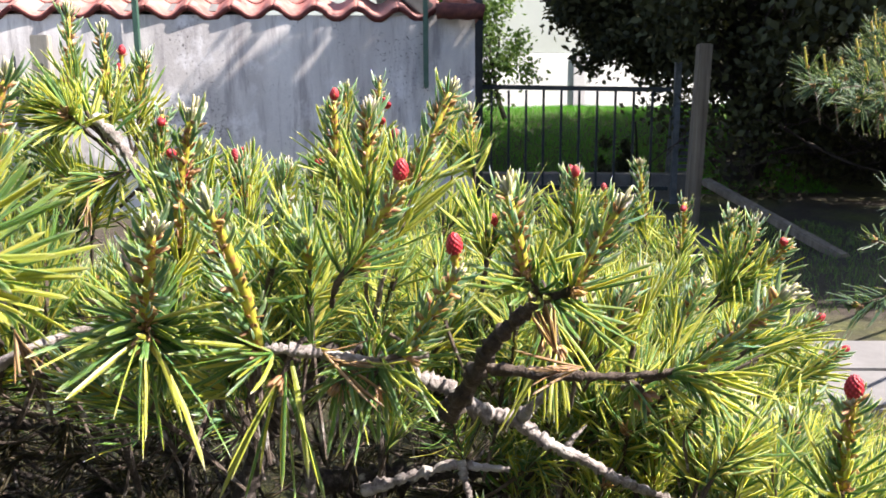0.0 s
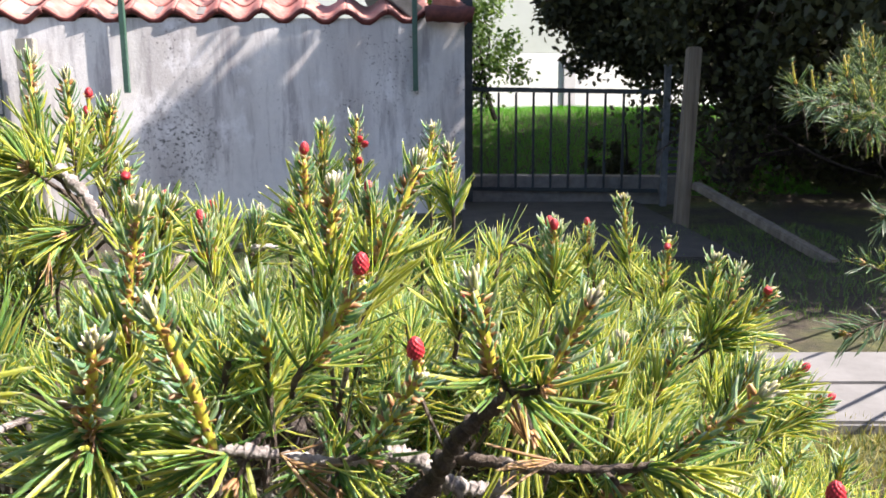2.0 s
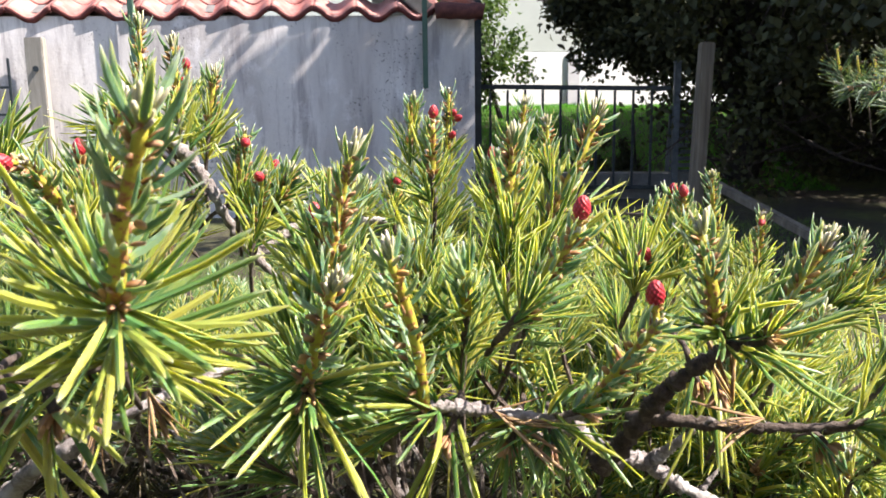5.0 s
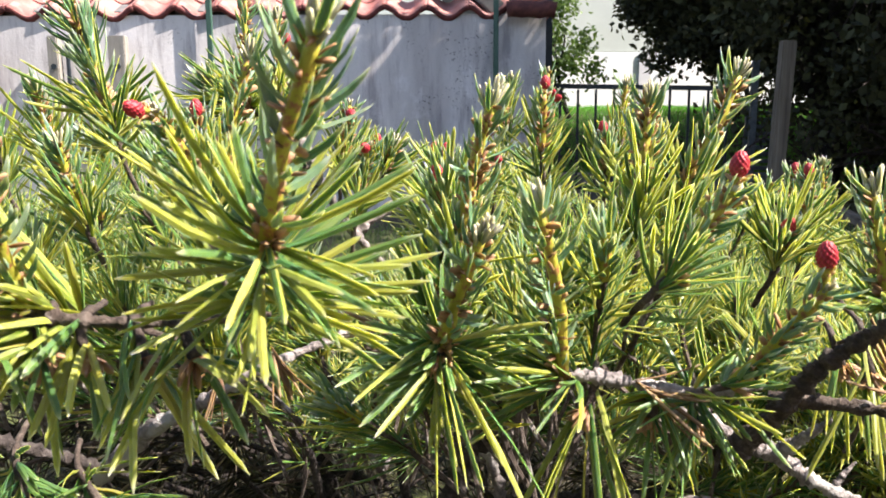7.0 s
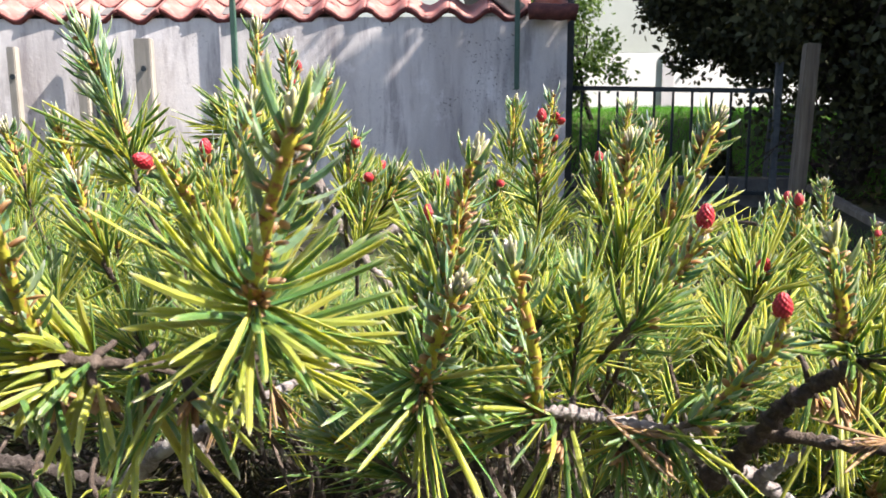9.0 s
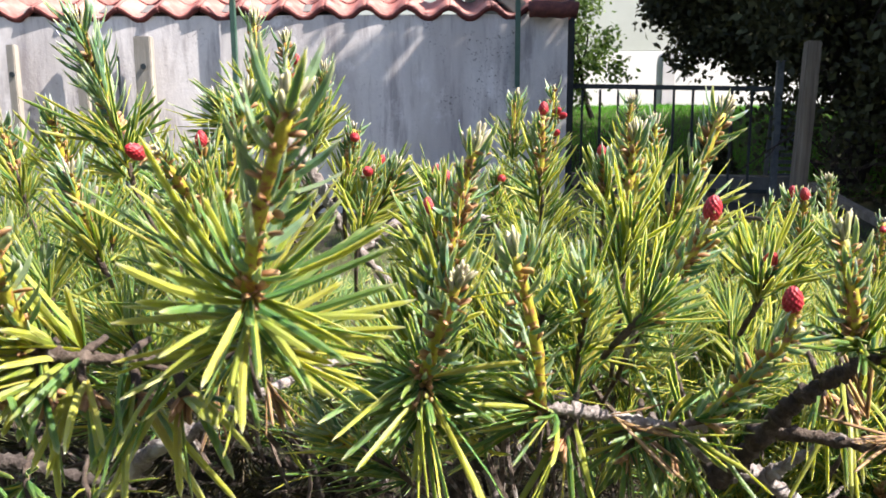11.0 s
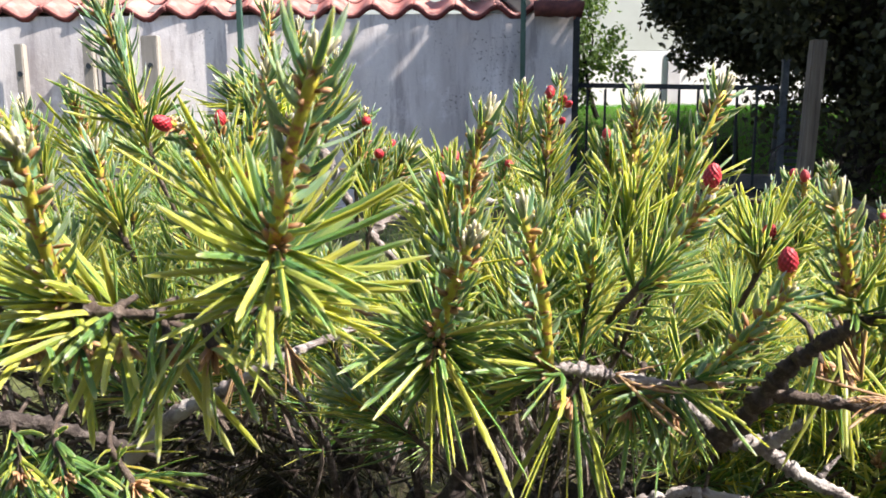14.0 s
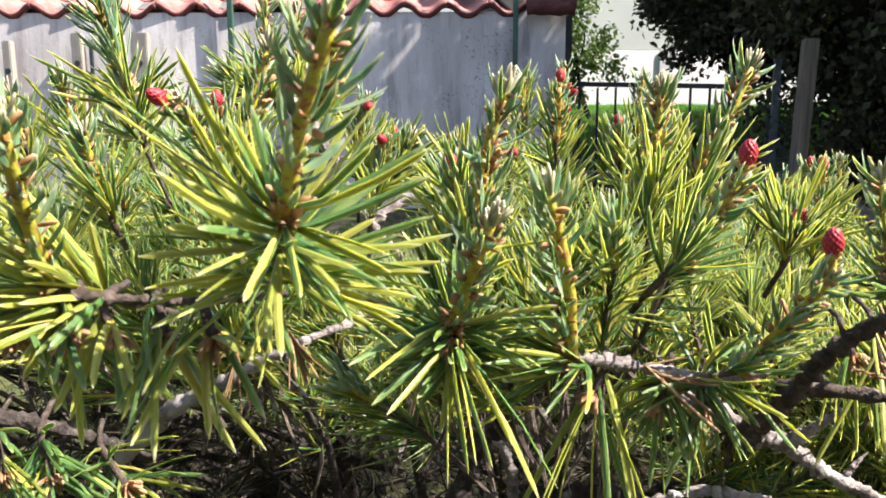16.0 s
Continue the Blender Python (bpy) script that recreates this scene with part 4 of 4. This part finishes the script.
    v = [bm.verts.new(p + Vector((0, 0, z))) for z in (-0.1, WALL_TOP) for p in (a, b, b + back * 0.22, a + back * 0.22)]
    for f in ((3, 2, 1, 0), (4, 5, 6, 7), (0, 1, 5, 4), (1, 2, 6, 5), (2, 3, 7, 6), (3, 0, 4, 7)):
        bm.faces.new([v[i] for i in f])
    bmesh.ops.recalc_face_normals(bm, faces=bm.faces)
    return tagged(part(name, bm, PLASTER, label=label, kind="structure"), category="wall")


wall_front = wall_run("wall_front", WALL_A, WALL_B, "grey rendered garden wall with damp streaks and tree shade")
wall_side = wall_run("wall_side", WALL_B, WALL_C, "stained grey rendered wall end turning back to the gate")


def tile_mesh(pitch, length):
    """An S-shaped clay tile: u across, v up the slope."""
    bm = bmesh.new()
    nu, rows = 14, ((0.0, 0.0), (length, 0.0))
    grid = []
    for up, _ in rows:
        for lift in (0.0, -0.040):
            line = []
            for i in range(nu + 1):
                u = i / nu
                z = 0.042 * math.cos(2 * math.pi * u) * (1 if math.cos(2 * math.pi * u) > 0 else 0.8)
                line.append(bm.verts.new((u * pitch, up, z + lift)))
            grid.append(line)
    a, a2, c, c2 = grid
    for i in range(nu):
        bm.faces.new((a[i], a[i + 1], c[i + 1], c[i]))
        bm.faces.new((a2[i + 1], a2[i], c2[i], c2[i + 1]))
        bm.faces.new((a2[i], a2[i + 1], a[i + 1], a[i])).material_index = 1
        bm.faces.new((c[i], c[i + 1], c2[i + 1], c2[i]))
    bm.faces.new((a[0], c[0], c2[0], a2[0]))
    bm.faces.new((a[nu], a2[nu], c2[nu], c[nu]))
    bmesh.ops.recalc_face_normals(bm, faces=bm.faces)
    me = bpy.data.meshes.new("tile")
    bm.to_mesh(me)
    bm.free()
    me.materials.append(TILE)
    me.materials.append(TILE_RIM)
    me.polygons.foreach_set("use_smooth", np.ones(len(me.polygons), dtype=bool))
    return me


def coping(a, b, label, pitch=0.282, rows=3, over=0.026, slope=24, lift=0.022, cut=0.0):
    along = (b - a).normalized()
    n = int((b - a).length / pitch)
    root = base("tiled_coping", (a.x, a.y, WALL_TOP), label, "roof", kind="structure")
    turn = Matrix.Rotation(math.atan2(along.y, along.x), 4, 'Z') @ Matrix.Rotation(radians(slope), 4, 'X')
    me = tile_mesh(pitch, 0.30)
    back = Vector((-along.y, along.x, 0))
    r = random.Random(5)
    for k in range(rows):
        for i in range(n - (0, 3, 5)[k] * (1 if cut else 0)):
            p = b - along * pitch * (n - i) - back * over + back * (0.25 * math.cos(radians(slope)) * k)
            p.z = WALL_TOP + lift + 0.25 * math.sin(radians(slope)) * k + 0.012 * k + r.uniform(-0.005, 0.005)
            ob = new("tile", me)
            ob.parent = root
            ob.matrix_parent_inverse = Matrix.Translation(-PLACE[root])
            ob.matrix_basis = Matrix.Translation(p) @ turn @ Matrix.Rotation(radians(r.uniform(-1.2, 1.2)), 4, 'Z')
    length = (b - a).length - (4.6 * pitch if cut else 0.0)
    b = a + along * length
    bed = box((length, 0.80, 0.11), Matrix.Translation(((a + b) / 2) + back * 0.45 + Vector((0, 0, WALL_TOP + lift + 0.12)))
              @ turn, 0.01)
    part("mortar_bed", bed, SILL, root, "grey mortar under the tiles")
    return root


COPE_END = WALL_B + (WALL_A - WALL_B).normalized() * 0.249
coping(WALL_A, COPE_END, "rows of weathered red clay S tiles along the wall top", cut=1.6)
coping(WALL_B, WALL_C, "dark red clay tiles over the wall end", rows=1, over=0.06, slope=40)
# half-round hip tiles that close the coping's end
hip = base("hip_tiles", (0.0, 5.7, WALL_TOP), "half-round hip tiles at the wall corner, red darkened for shade", "roof tile")
lead = (WALL_B - COPE_END).normalized()
v, f = tube([COPE_END + Vector((-0.02, -0.09, WALL_TOP + 0.02)), (COPE_END + WALL_B) / 2 + Vector((0, -0.10, WALL_TOP + 0.025)), WALL_B + Vector((0.06, -0.10, WALL_TOP + 0.01))], 0.055, 0.055, 12, 0.02, 3)
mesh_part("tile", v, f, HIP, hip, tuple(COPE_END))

# thin green posts on the wall
for x in (-2.13, -0.21):
    y = 5.77 + (x - 0.13) * 0.108 - 0.03
    post = base("fence_post", (x, y - 0.02, 0.92), "thin green painted steel post fixed to the wall", "post", "green posts")
    part("post", bar((x, y - 0.02, 0.86), (x, y - 0.02, 1.62), 0.035, 0.035), GREEN_STEEL, post, origin=(x, y - 0.02, 0.92))

# pale wooden fence posts before the wall
for x, h, wide in ((-2.73, 1.21, 0.12), (-3.15, 1.21, 0.075), (-3.62, 1.16, 0.06), (-4.1, 1.16, 0.08)):
    y = 5.77 + (x - 0.13) * 0.108 - 0.085
    post = base("wooden_post", (x, y, 0), "pale weathered wooden fence post with a bolt", "post", "wooden posts")
    part("shaft", bar((x, y, -0.05), (x, y, h), wide, 0.06, 0.006), PALE_WOOD, post)
    bolt = bmesh.new()
    bmesh.ops.create_cone(bolt, cap_ends=True, segments=10, radius1=0.014, radius2=0.02, depth=0.02,
                          matrix=pose(x + 0.01, y - 0.035, h - 0.20, 90, 0, 0))
    part("bolt", bolt, GATE_PAINT, post, "dark iron bolt head")

# dark iron latch frame beside one of the wooden posts
y = 5.77 + (-3.0 - 0.13) * 0.108 - 0.09
latch = base("iron_frame", (-3.07, y, 0), "dark iron bar frame beside the fence post", "frame")
part("upright", bar((-3.075, y, -0.05), (-3.065, y, 1.17), 0.022, 0.022), GATE_PAINT, latch)
part("upright", bar((-2.90, y, -0.05), (-2.90, y, 1.08), 0.016, 0.016), GATE_PAINT, latch)
for z in (0.895, 0.72):
    part("crossbar", bar((-3.07, y, z), (-2.90, y, z), 0.016, 0.016), GATE_PAINT, latch)

# ---- gate ----
GL, GR = Vector((0.19, 6.40, 0)), Vector((1.60, 6.12, 0))
gate = base("gate", (1.1, 6.2, 0), "dark grey metal garden gate with plain upright bars", "gate")
along = (GR - GL).normalized()
part("top_rail", bar(GL + Vector((0, 0, 0.885)), GR + Vector((0, 0, 0.845)), 0.035, 0.035), GATE_PAINT, gate)
part("bottom_rail", bar(GL + Vector((0, 0, 0.11)), GR + Vector((0, 0, 0.11)), 0.035, 0.03), GATE_PAINT, gate)
for k in range(10):
    p = GL + (GR - GL) * ((20 + 32.5 * k) / 345)
    part("bar", bar(p + Vector((0, 0, 0.12)), p + Vector((0, 0, 0.855)), 0.018, 0.018), GATE_PAINT, gate)
for p, h, w, m, name, label in ((GL + Vector((-0.03, 0, 0)), 1.6, 0.085, GATE_PAINT, "gate_post", "dark metal gate post by the wall, widened for the shaded wall end"),
                                (GL + Vector((-0.07, -0.25, 0)), 1.6, 0.03, GATE_PAINT, "gate_post", "thin dark metal post by the wall"),
                                (GR + Vector((0.03, -0.05, 0)), 1.03, 0.045, ZINC, "gate_post", "dull galvanised steel gate post")):
    post = base(name, p, label, "post")
    part("shaft", bar(p + Vector((0, 0, -0.05)), p + Vector((0, 0, h)), w, w), m, post)
    part("cap", bar(p + Vector((0, 0, h)), p + Vector((0, 0, h + 0.012)), w + 0.012, w + 0.012), m, post)
tagged(part("gate_sill", bar(GL + Vector((-0.1, 0.12, 0.10)), GR + Vector((0.25, 0.12, 0.10)), 0.22, 0.22, 0.01), SILL,
            label="low concrete sill under the gate", kind="structure"), category="sill")

# wooden pole, its brace and the louvred box behind it
pole = base("wooden_pole", (1.46, 5.0, 0), "weathered square wooden fence pole leaning slightly", "pole")
part("shaft", bar((1.460, 5.0, -0.05), (1.499, 5.0, 1.09), 0.088, 0.08, 0.008), POLE_WOOD, pole)
part("brace", bar((1.525, 4.94, 0.265), (1.86, 3.80, -0.01), 0.06, 0.045, 0.008), POLE_WOOD, pole, "weathered diagonal brace")
crate = base("louvre_panel", (1.78, 6.35, 0), "grey louvred metal panel standing behind the gate post", "panel")
part("frame", bar((1.655, 6.40, 0.03), (1.69, 6.40, 0.72), 0.03, 0.03), ZINC, crate)
part("frame", bar((1.88, 6.40, 0.03), (1.88, 6.40, 0.72), 0.03, 0.03), ZINC, crate)
for k in range(12):
    part("slat", bar((1.67, 6.40, 0.10 + 0.052 * k), (1.87, 6.40, 0.10 + 0.052 * k), 0.02, 0.03), ZINC, crate)

# an unseen plain wall behind the camera, added to cut sky light
tagged(part("wall_back", box((12.0, 0.2, 3.2), Matrix.Translation((0, -2.2, 1.5)), 0.02), PLASTER, label="unseen plain grey wall added behind the viewer to block sky light", kind="structure"), category="wall")

# ---- house ----
house = base("house", (2.0, 10.4, 0.7), "white rendered house with a cream upper storey, in full sun", "house")


def house_box(name, x0, y0, z0, x1, y1, z1, m, label=""):
    turn = Matrix.Translation((1.5, 10.4, 0)) @ Matrix.Rotation(radians(14), 4, 'Z') @ Matrix.Translation((-1.5, -10.4, 0))
    return part(name, box((x1 - x0, y1 - y0, z1 - z0), turn @ Matrix.Translation(((x0 + x1) / 2, (y0 + y1) / 2, (z0 + z1) / 2)), 0.01), m, house, label)


house_box("wall", -4.0, 10.4, 0.4, 9.0, 16.0, 1.40, WHITE_WALL, "bright white lower wall")
house_box("wall", -4.0, 10.42, 1.405, 9.0, 16.0, 5.2, CREAM_WALL, "pale cream upper wall")
house_box("pilaster", 1.45, 10.37, 0.4, 1.62, 10.398, 1.395, PALE_GREY, "pale grey pilaster")

# ---- trees behind ----
def leaf_cloud(centres, radii, count, size, keep=None):
    """Leaves as small folded blades about many clump centres."""
    k = rng.integers(0, len(centres), count)
    p = centres[k] + rng.normal(0, 1, (count, 3)) * radii[k][:, None] * 0.55
    d = unit(rng.normal(0, 1, (count, 3)) + [0, 0, -0.2])
    s = unit(np.cross(d, rng.normal(0, 1, (count, 3))))
    nrm = np.cross(d, s)
    ln = size * rng.uniform(0.6, 1.2, count)[:, None]
    w = ln * 0.32
    if keep is not None:
        ok = keep(p)
        p, d, s, nrm, ln, w = p[ok], d[ok], s[ok], nrm[ok], ln[ok], w[ok]
        count = len(p)
    verts = np.stack([p, p + d * ln * 0.5 + s * w + nrm * w * 0.4, p + d * ln, p + d * ln * 0.5 - s * w + nrm * w * 0.4], 1).reshape(-1, 3)
    i = np.arange(count)[:, None] * 4
    faces = np.concatenate([i + [0, 1, 2], i + [0, 2, 3]], 0)
    return verts, faces


def tree(name, label, foot, limbs, leaf, leaves, size, clump, r0, spread, bark=TREE_BARK, fine=(), fine_leaves=0, keep=None):
    root = base(name, foot, label, "tree")
    foot = np.array(foot)
    centres = []
    tips = np.array(limbs, float)
    top = tips.mean(0) * 0.5 + foot * 0.5
    v, f = tube([foot - [0, 0, 0.05], foot * 0.6 + top * 0.4, top + [0, 0, 0.5]], r0, r0 * 0.5, 12, 0.08, 6)
    mesh_part("trunk", v, f, bark, root, tuple(foot))
    for tip in tips:
        start = foot + (top - foot) * rng.uniform(0.35, 1.0)
        mid = (start + tip) / 2 + rng.normal(0, 0.12, 3) + [0, 0, 0.08]
        v, f = tube([start, mid, tip], r0 * 0.42, r0 * 0.08, 8, 0.08, 6)
        mesh_part("limb", v, f, bark, root, tuple(start))
        for _ in range(spread):
            q = mid + (tip - mid) * rng.uniform(-0.2, 1.1)
            e = q + rng.normal(0, clump * 1.4, 3)
            centres.append(e)
            v, f = tube([q, (q + e) / 2 + rng.normal(0, 0.03, 3), e], r0 * 0.10, r0 * 0.03, 5, 0.05, 3)
            mesh_part("twig", v, f, bark, root, tuple(q))
    centres = np.array(centres)
    v, f = leaf_cloud(centres, np.full(len(centres), clump), leaves, size, keep)
    mesh_part("crown", v, f, leaf, root, tuple(foot), kind="stuff")
    centres = []
    for tip in fine:
        tip = np.array(tip)
        start = top + rng.normal(0, 0.1, 3)
        mid = (start + tip) / 2 + [0, 0, 0.15]
        v, f = tube([start, mid, tip], r0 * 0.3, r0 * 0.05, 8, 0.08, 6)
        mesh_part("limb", v, f, bark, root, tuple(start))
        for _ in range(5):
            centres.append(mid + (tip - mid) * rng.uniform(0.3, 1.05) + rng.normal(0, 0.07, 3))
    if centres:
        centres = np.array(centres)
        v, f = leaf_cloud(centres, np.full(len(centres), 0.14), fine_leaves, size * 0.9, keep)
        mesh_part("crown", v, f, leaf, root, tuple(foot), kind="stuff")
    return root


r = random.Random(3)
rng = np.random.default_rng(8)


def yew_side(p):
    """The crown's open side: it draws back over the gate and stays off the panel."""
    edge = np.interp(p[:, 2], [0.70, 0.83, 1.10, 1.33, 1.42, 1.55, 1.8], [1.42, 1.20, 1.00, 0.88, 0.62, 0.42, 0.2])
    clear = (p[:, 0] - 0.155 * (p[:, 1] - 7.0) > edge) & ~((p[:, 2] < 0.85) & (p[:, 0] < 2.1) & (p[:, 1] < 7.0))
    return clear & (p[:, 2] + 0.15 * np.sin(9 * p[:, 0]) * np.sin(7 * p[:, 1]) > 0.55)


yew_tree = tree("yew_tree", "large dark dense tree shading the gate", (2.5, 7.2, 0.0),
     [(r.uniform(2.1, 5.5), r.uniform(6.6, 8.8), r.uniform(1.2, 3.4)) for _ in range(34)]
     + [(r.uniform(0.9, 4.5), r.uniform(6.2, 8.0), r.uniform(2.5, 4.6)) for _ in range(18)]
     + [(1.3, 6.0, 2.8), (1.7, 6.1, 3.2), (1.5, 5.8, 3.4), (2.0, 6.0, 2.9), (0.3, 6.0, 3.0), (0.7, 5.9, 3.3), (0.9, 6.1, 2.8)],
     DARK_LEAF, 90000, 0.075, 0.30, 0.16, 5, fine=[(0.70, 7.0, 1.60), (0.95, 7.0, 1.50), (1.08, 7.0, 1.28), (1.2, 7.0, 1.2), (1.05, 7.0, 1.58), (1.3, 7.0, 1.3),
           (1.25, 7.0, 1.52), (1.5, 7.0, 1.2), (1.45, 7.1, 1.45), (1.7, 7.0, 1.35), (0.85, 7.1, 1.6), (1.6, 7.0, 1.6), (1.55, 7.0, 1.05), (1.42, 7.0, 1.1)], fine_leaves=13000, keep=yew_side)
for _ in range(60):
    q = np.array([r.uniform(1.7, 4.2), r.uniform(5.9, 6.5), r.uniform(0.3, 2.2)])
    e = q + [r.gauss(0, 0.35), r.gauss(0, 0.15), r.gauss(-0.05, 0.3)]
    v, f = tube([q, (q + e) / 2 + [0, 0, r.uniform(-0.08, 0.08)], e], r.uniform(0.006, 0.016), 0.003, 6, 0.1, 5)
    mesh_part("limb", v, f, TWIG["bark"], yew_tree, tuple(q))
tree("dark_hedge", "dark shaded undergrowth along the boundary, with an unseen row for shade", (4.2, 7.6, 0.0),
     [(r.uniform(2.1, 7.0), r.uniform(6.4, 8.8), r.uniform(0.2, 1.6)) for _ in range(30)]
     + [(r.uniform(4.0, 6.6), r.uniform(3.4, 6.3), r.uniform(0.5, 2.0)) for _ in range(16)], DARK_LEAF, 60000, 0.07, 0.30, 0.10, 4)
tree("leafy_shrub", "light green leafy shrub behind the wall", (0.55, 9.0, 0.6),
     [(r.uniform(-0.3, 0.45), r.uniform(8.6, 9.2), r.uniform(1.0, 2.0)) for _ in range(11)], HEDGE_LEAF, 6000, 0.06, 0.13, 0.03, 4)

tree("low_shrub", "small dark evergreen shrub on the lawn behind the gate", (1.62, 7.1, 0.02),
     [(1.62 + r.uniform(-0.30, 0.10), 7.1 + r.uniform(-0.1, 0.1), r.uniform(0.10, 0.22)) for _ in range(7)], DARK_LEAF, 2500, 0.04, 0.05, 0.015, 3)

# ---- second pine ----
pine_tree = tree("pine_tree", "tall pine beside the path, unseen crown added for shade, dull green lower branches", (3.3, 3.5, 0.0),
                 [(3.6 + 2.0 * math.cos(k * 2.4) * r.uniform(0.4, 1), 4.5 + 1.6 * math.sin(k * 2.4) * r.uniform(0.5, 1), r.uniform(1.7, 4.6))
                  for k in range(46)], DARK_LEAF, 88000, 0.08, 0.28, 0.11, 6, TWIG["bark"])


# unseen leaf clumps and limbs added over the garden to cast the wall's shade
shade_rng = np.random.default_rng(21)
wall_shade_clumps = []
for _ in range(150):
    wall_x, wall_z = shade_rng.uniform(-2.7, 0.1), shade_rng.uniform(0.2, 1.3)
    lane = wall_x - wall_z / 1.13
    if lane < -2.44 or (-2.02 < lane < -1.84 and shade_rng.random() < 0.85) or (-1.45 < lane < -1.36):
        continue
    reach = shade_rng.uniform(3.2, 6.0)
    wall_shade_clumps.append((wall_x + 0.656 * reach, 5.60 + 0.108 * wall_x - 0.0994 * reach, wall_z + 0.7406 * reach))
wall_shade_clumps = np.array(wall_shade_clumps)
v, f = leaf_cloud(wall_shade_clumps, np.full(len(wall_shade_clumps), 0.14), 13000, 0.075)
mesh_part("crown", v, f, DARK_LEAF, pine_tree, (3.3, 3.5, 0.0), kind="stuff")
for q in wall_shade_clumps[::4]:
    a = np.array([3.4, 4.2, 2.6 + 0.2 * (q[2] - 2.6)])
    v, f = tube([a, (a + q) / 2 + [0, 0.1, 0.1], q], 0.022, 0.005, 7, 0.08, 5)
    mesh_part("limb", v, f, TWIG["bark"], pine_tree, tuple(a))


def pine_limb(foot, tip):
    a, c = np.array(foot), np.array(tip)
    mid = (a + c) / 2 + [0, 0, -0.03]
    v, f = tube([a, mid, c], 0.010, 0.003, 8, 0.1, 6)
    mesh_part("limb", v, f, TWIG["brown"], pine_tree, tuple(a))


pine_limb((3.2, 3.3, 1.0), (0.92, 1.72, 0.82))
pine_limb((3.2, 3.3, 1.2), (0.98, 1.85, 0.92))
pine_limb((3.2, 3.3, 0.8), (0.86, 1.52, 0.74))
pine_limb((3.2, 3.3, 0.4), (0.66, 1.10, 0.50))
pine_limb((3.2, 3.3, 0.5), (0.82, 1.32, 0.52))
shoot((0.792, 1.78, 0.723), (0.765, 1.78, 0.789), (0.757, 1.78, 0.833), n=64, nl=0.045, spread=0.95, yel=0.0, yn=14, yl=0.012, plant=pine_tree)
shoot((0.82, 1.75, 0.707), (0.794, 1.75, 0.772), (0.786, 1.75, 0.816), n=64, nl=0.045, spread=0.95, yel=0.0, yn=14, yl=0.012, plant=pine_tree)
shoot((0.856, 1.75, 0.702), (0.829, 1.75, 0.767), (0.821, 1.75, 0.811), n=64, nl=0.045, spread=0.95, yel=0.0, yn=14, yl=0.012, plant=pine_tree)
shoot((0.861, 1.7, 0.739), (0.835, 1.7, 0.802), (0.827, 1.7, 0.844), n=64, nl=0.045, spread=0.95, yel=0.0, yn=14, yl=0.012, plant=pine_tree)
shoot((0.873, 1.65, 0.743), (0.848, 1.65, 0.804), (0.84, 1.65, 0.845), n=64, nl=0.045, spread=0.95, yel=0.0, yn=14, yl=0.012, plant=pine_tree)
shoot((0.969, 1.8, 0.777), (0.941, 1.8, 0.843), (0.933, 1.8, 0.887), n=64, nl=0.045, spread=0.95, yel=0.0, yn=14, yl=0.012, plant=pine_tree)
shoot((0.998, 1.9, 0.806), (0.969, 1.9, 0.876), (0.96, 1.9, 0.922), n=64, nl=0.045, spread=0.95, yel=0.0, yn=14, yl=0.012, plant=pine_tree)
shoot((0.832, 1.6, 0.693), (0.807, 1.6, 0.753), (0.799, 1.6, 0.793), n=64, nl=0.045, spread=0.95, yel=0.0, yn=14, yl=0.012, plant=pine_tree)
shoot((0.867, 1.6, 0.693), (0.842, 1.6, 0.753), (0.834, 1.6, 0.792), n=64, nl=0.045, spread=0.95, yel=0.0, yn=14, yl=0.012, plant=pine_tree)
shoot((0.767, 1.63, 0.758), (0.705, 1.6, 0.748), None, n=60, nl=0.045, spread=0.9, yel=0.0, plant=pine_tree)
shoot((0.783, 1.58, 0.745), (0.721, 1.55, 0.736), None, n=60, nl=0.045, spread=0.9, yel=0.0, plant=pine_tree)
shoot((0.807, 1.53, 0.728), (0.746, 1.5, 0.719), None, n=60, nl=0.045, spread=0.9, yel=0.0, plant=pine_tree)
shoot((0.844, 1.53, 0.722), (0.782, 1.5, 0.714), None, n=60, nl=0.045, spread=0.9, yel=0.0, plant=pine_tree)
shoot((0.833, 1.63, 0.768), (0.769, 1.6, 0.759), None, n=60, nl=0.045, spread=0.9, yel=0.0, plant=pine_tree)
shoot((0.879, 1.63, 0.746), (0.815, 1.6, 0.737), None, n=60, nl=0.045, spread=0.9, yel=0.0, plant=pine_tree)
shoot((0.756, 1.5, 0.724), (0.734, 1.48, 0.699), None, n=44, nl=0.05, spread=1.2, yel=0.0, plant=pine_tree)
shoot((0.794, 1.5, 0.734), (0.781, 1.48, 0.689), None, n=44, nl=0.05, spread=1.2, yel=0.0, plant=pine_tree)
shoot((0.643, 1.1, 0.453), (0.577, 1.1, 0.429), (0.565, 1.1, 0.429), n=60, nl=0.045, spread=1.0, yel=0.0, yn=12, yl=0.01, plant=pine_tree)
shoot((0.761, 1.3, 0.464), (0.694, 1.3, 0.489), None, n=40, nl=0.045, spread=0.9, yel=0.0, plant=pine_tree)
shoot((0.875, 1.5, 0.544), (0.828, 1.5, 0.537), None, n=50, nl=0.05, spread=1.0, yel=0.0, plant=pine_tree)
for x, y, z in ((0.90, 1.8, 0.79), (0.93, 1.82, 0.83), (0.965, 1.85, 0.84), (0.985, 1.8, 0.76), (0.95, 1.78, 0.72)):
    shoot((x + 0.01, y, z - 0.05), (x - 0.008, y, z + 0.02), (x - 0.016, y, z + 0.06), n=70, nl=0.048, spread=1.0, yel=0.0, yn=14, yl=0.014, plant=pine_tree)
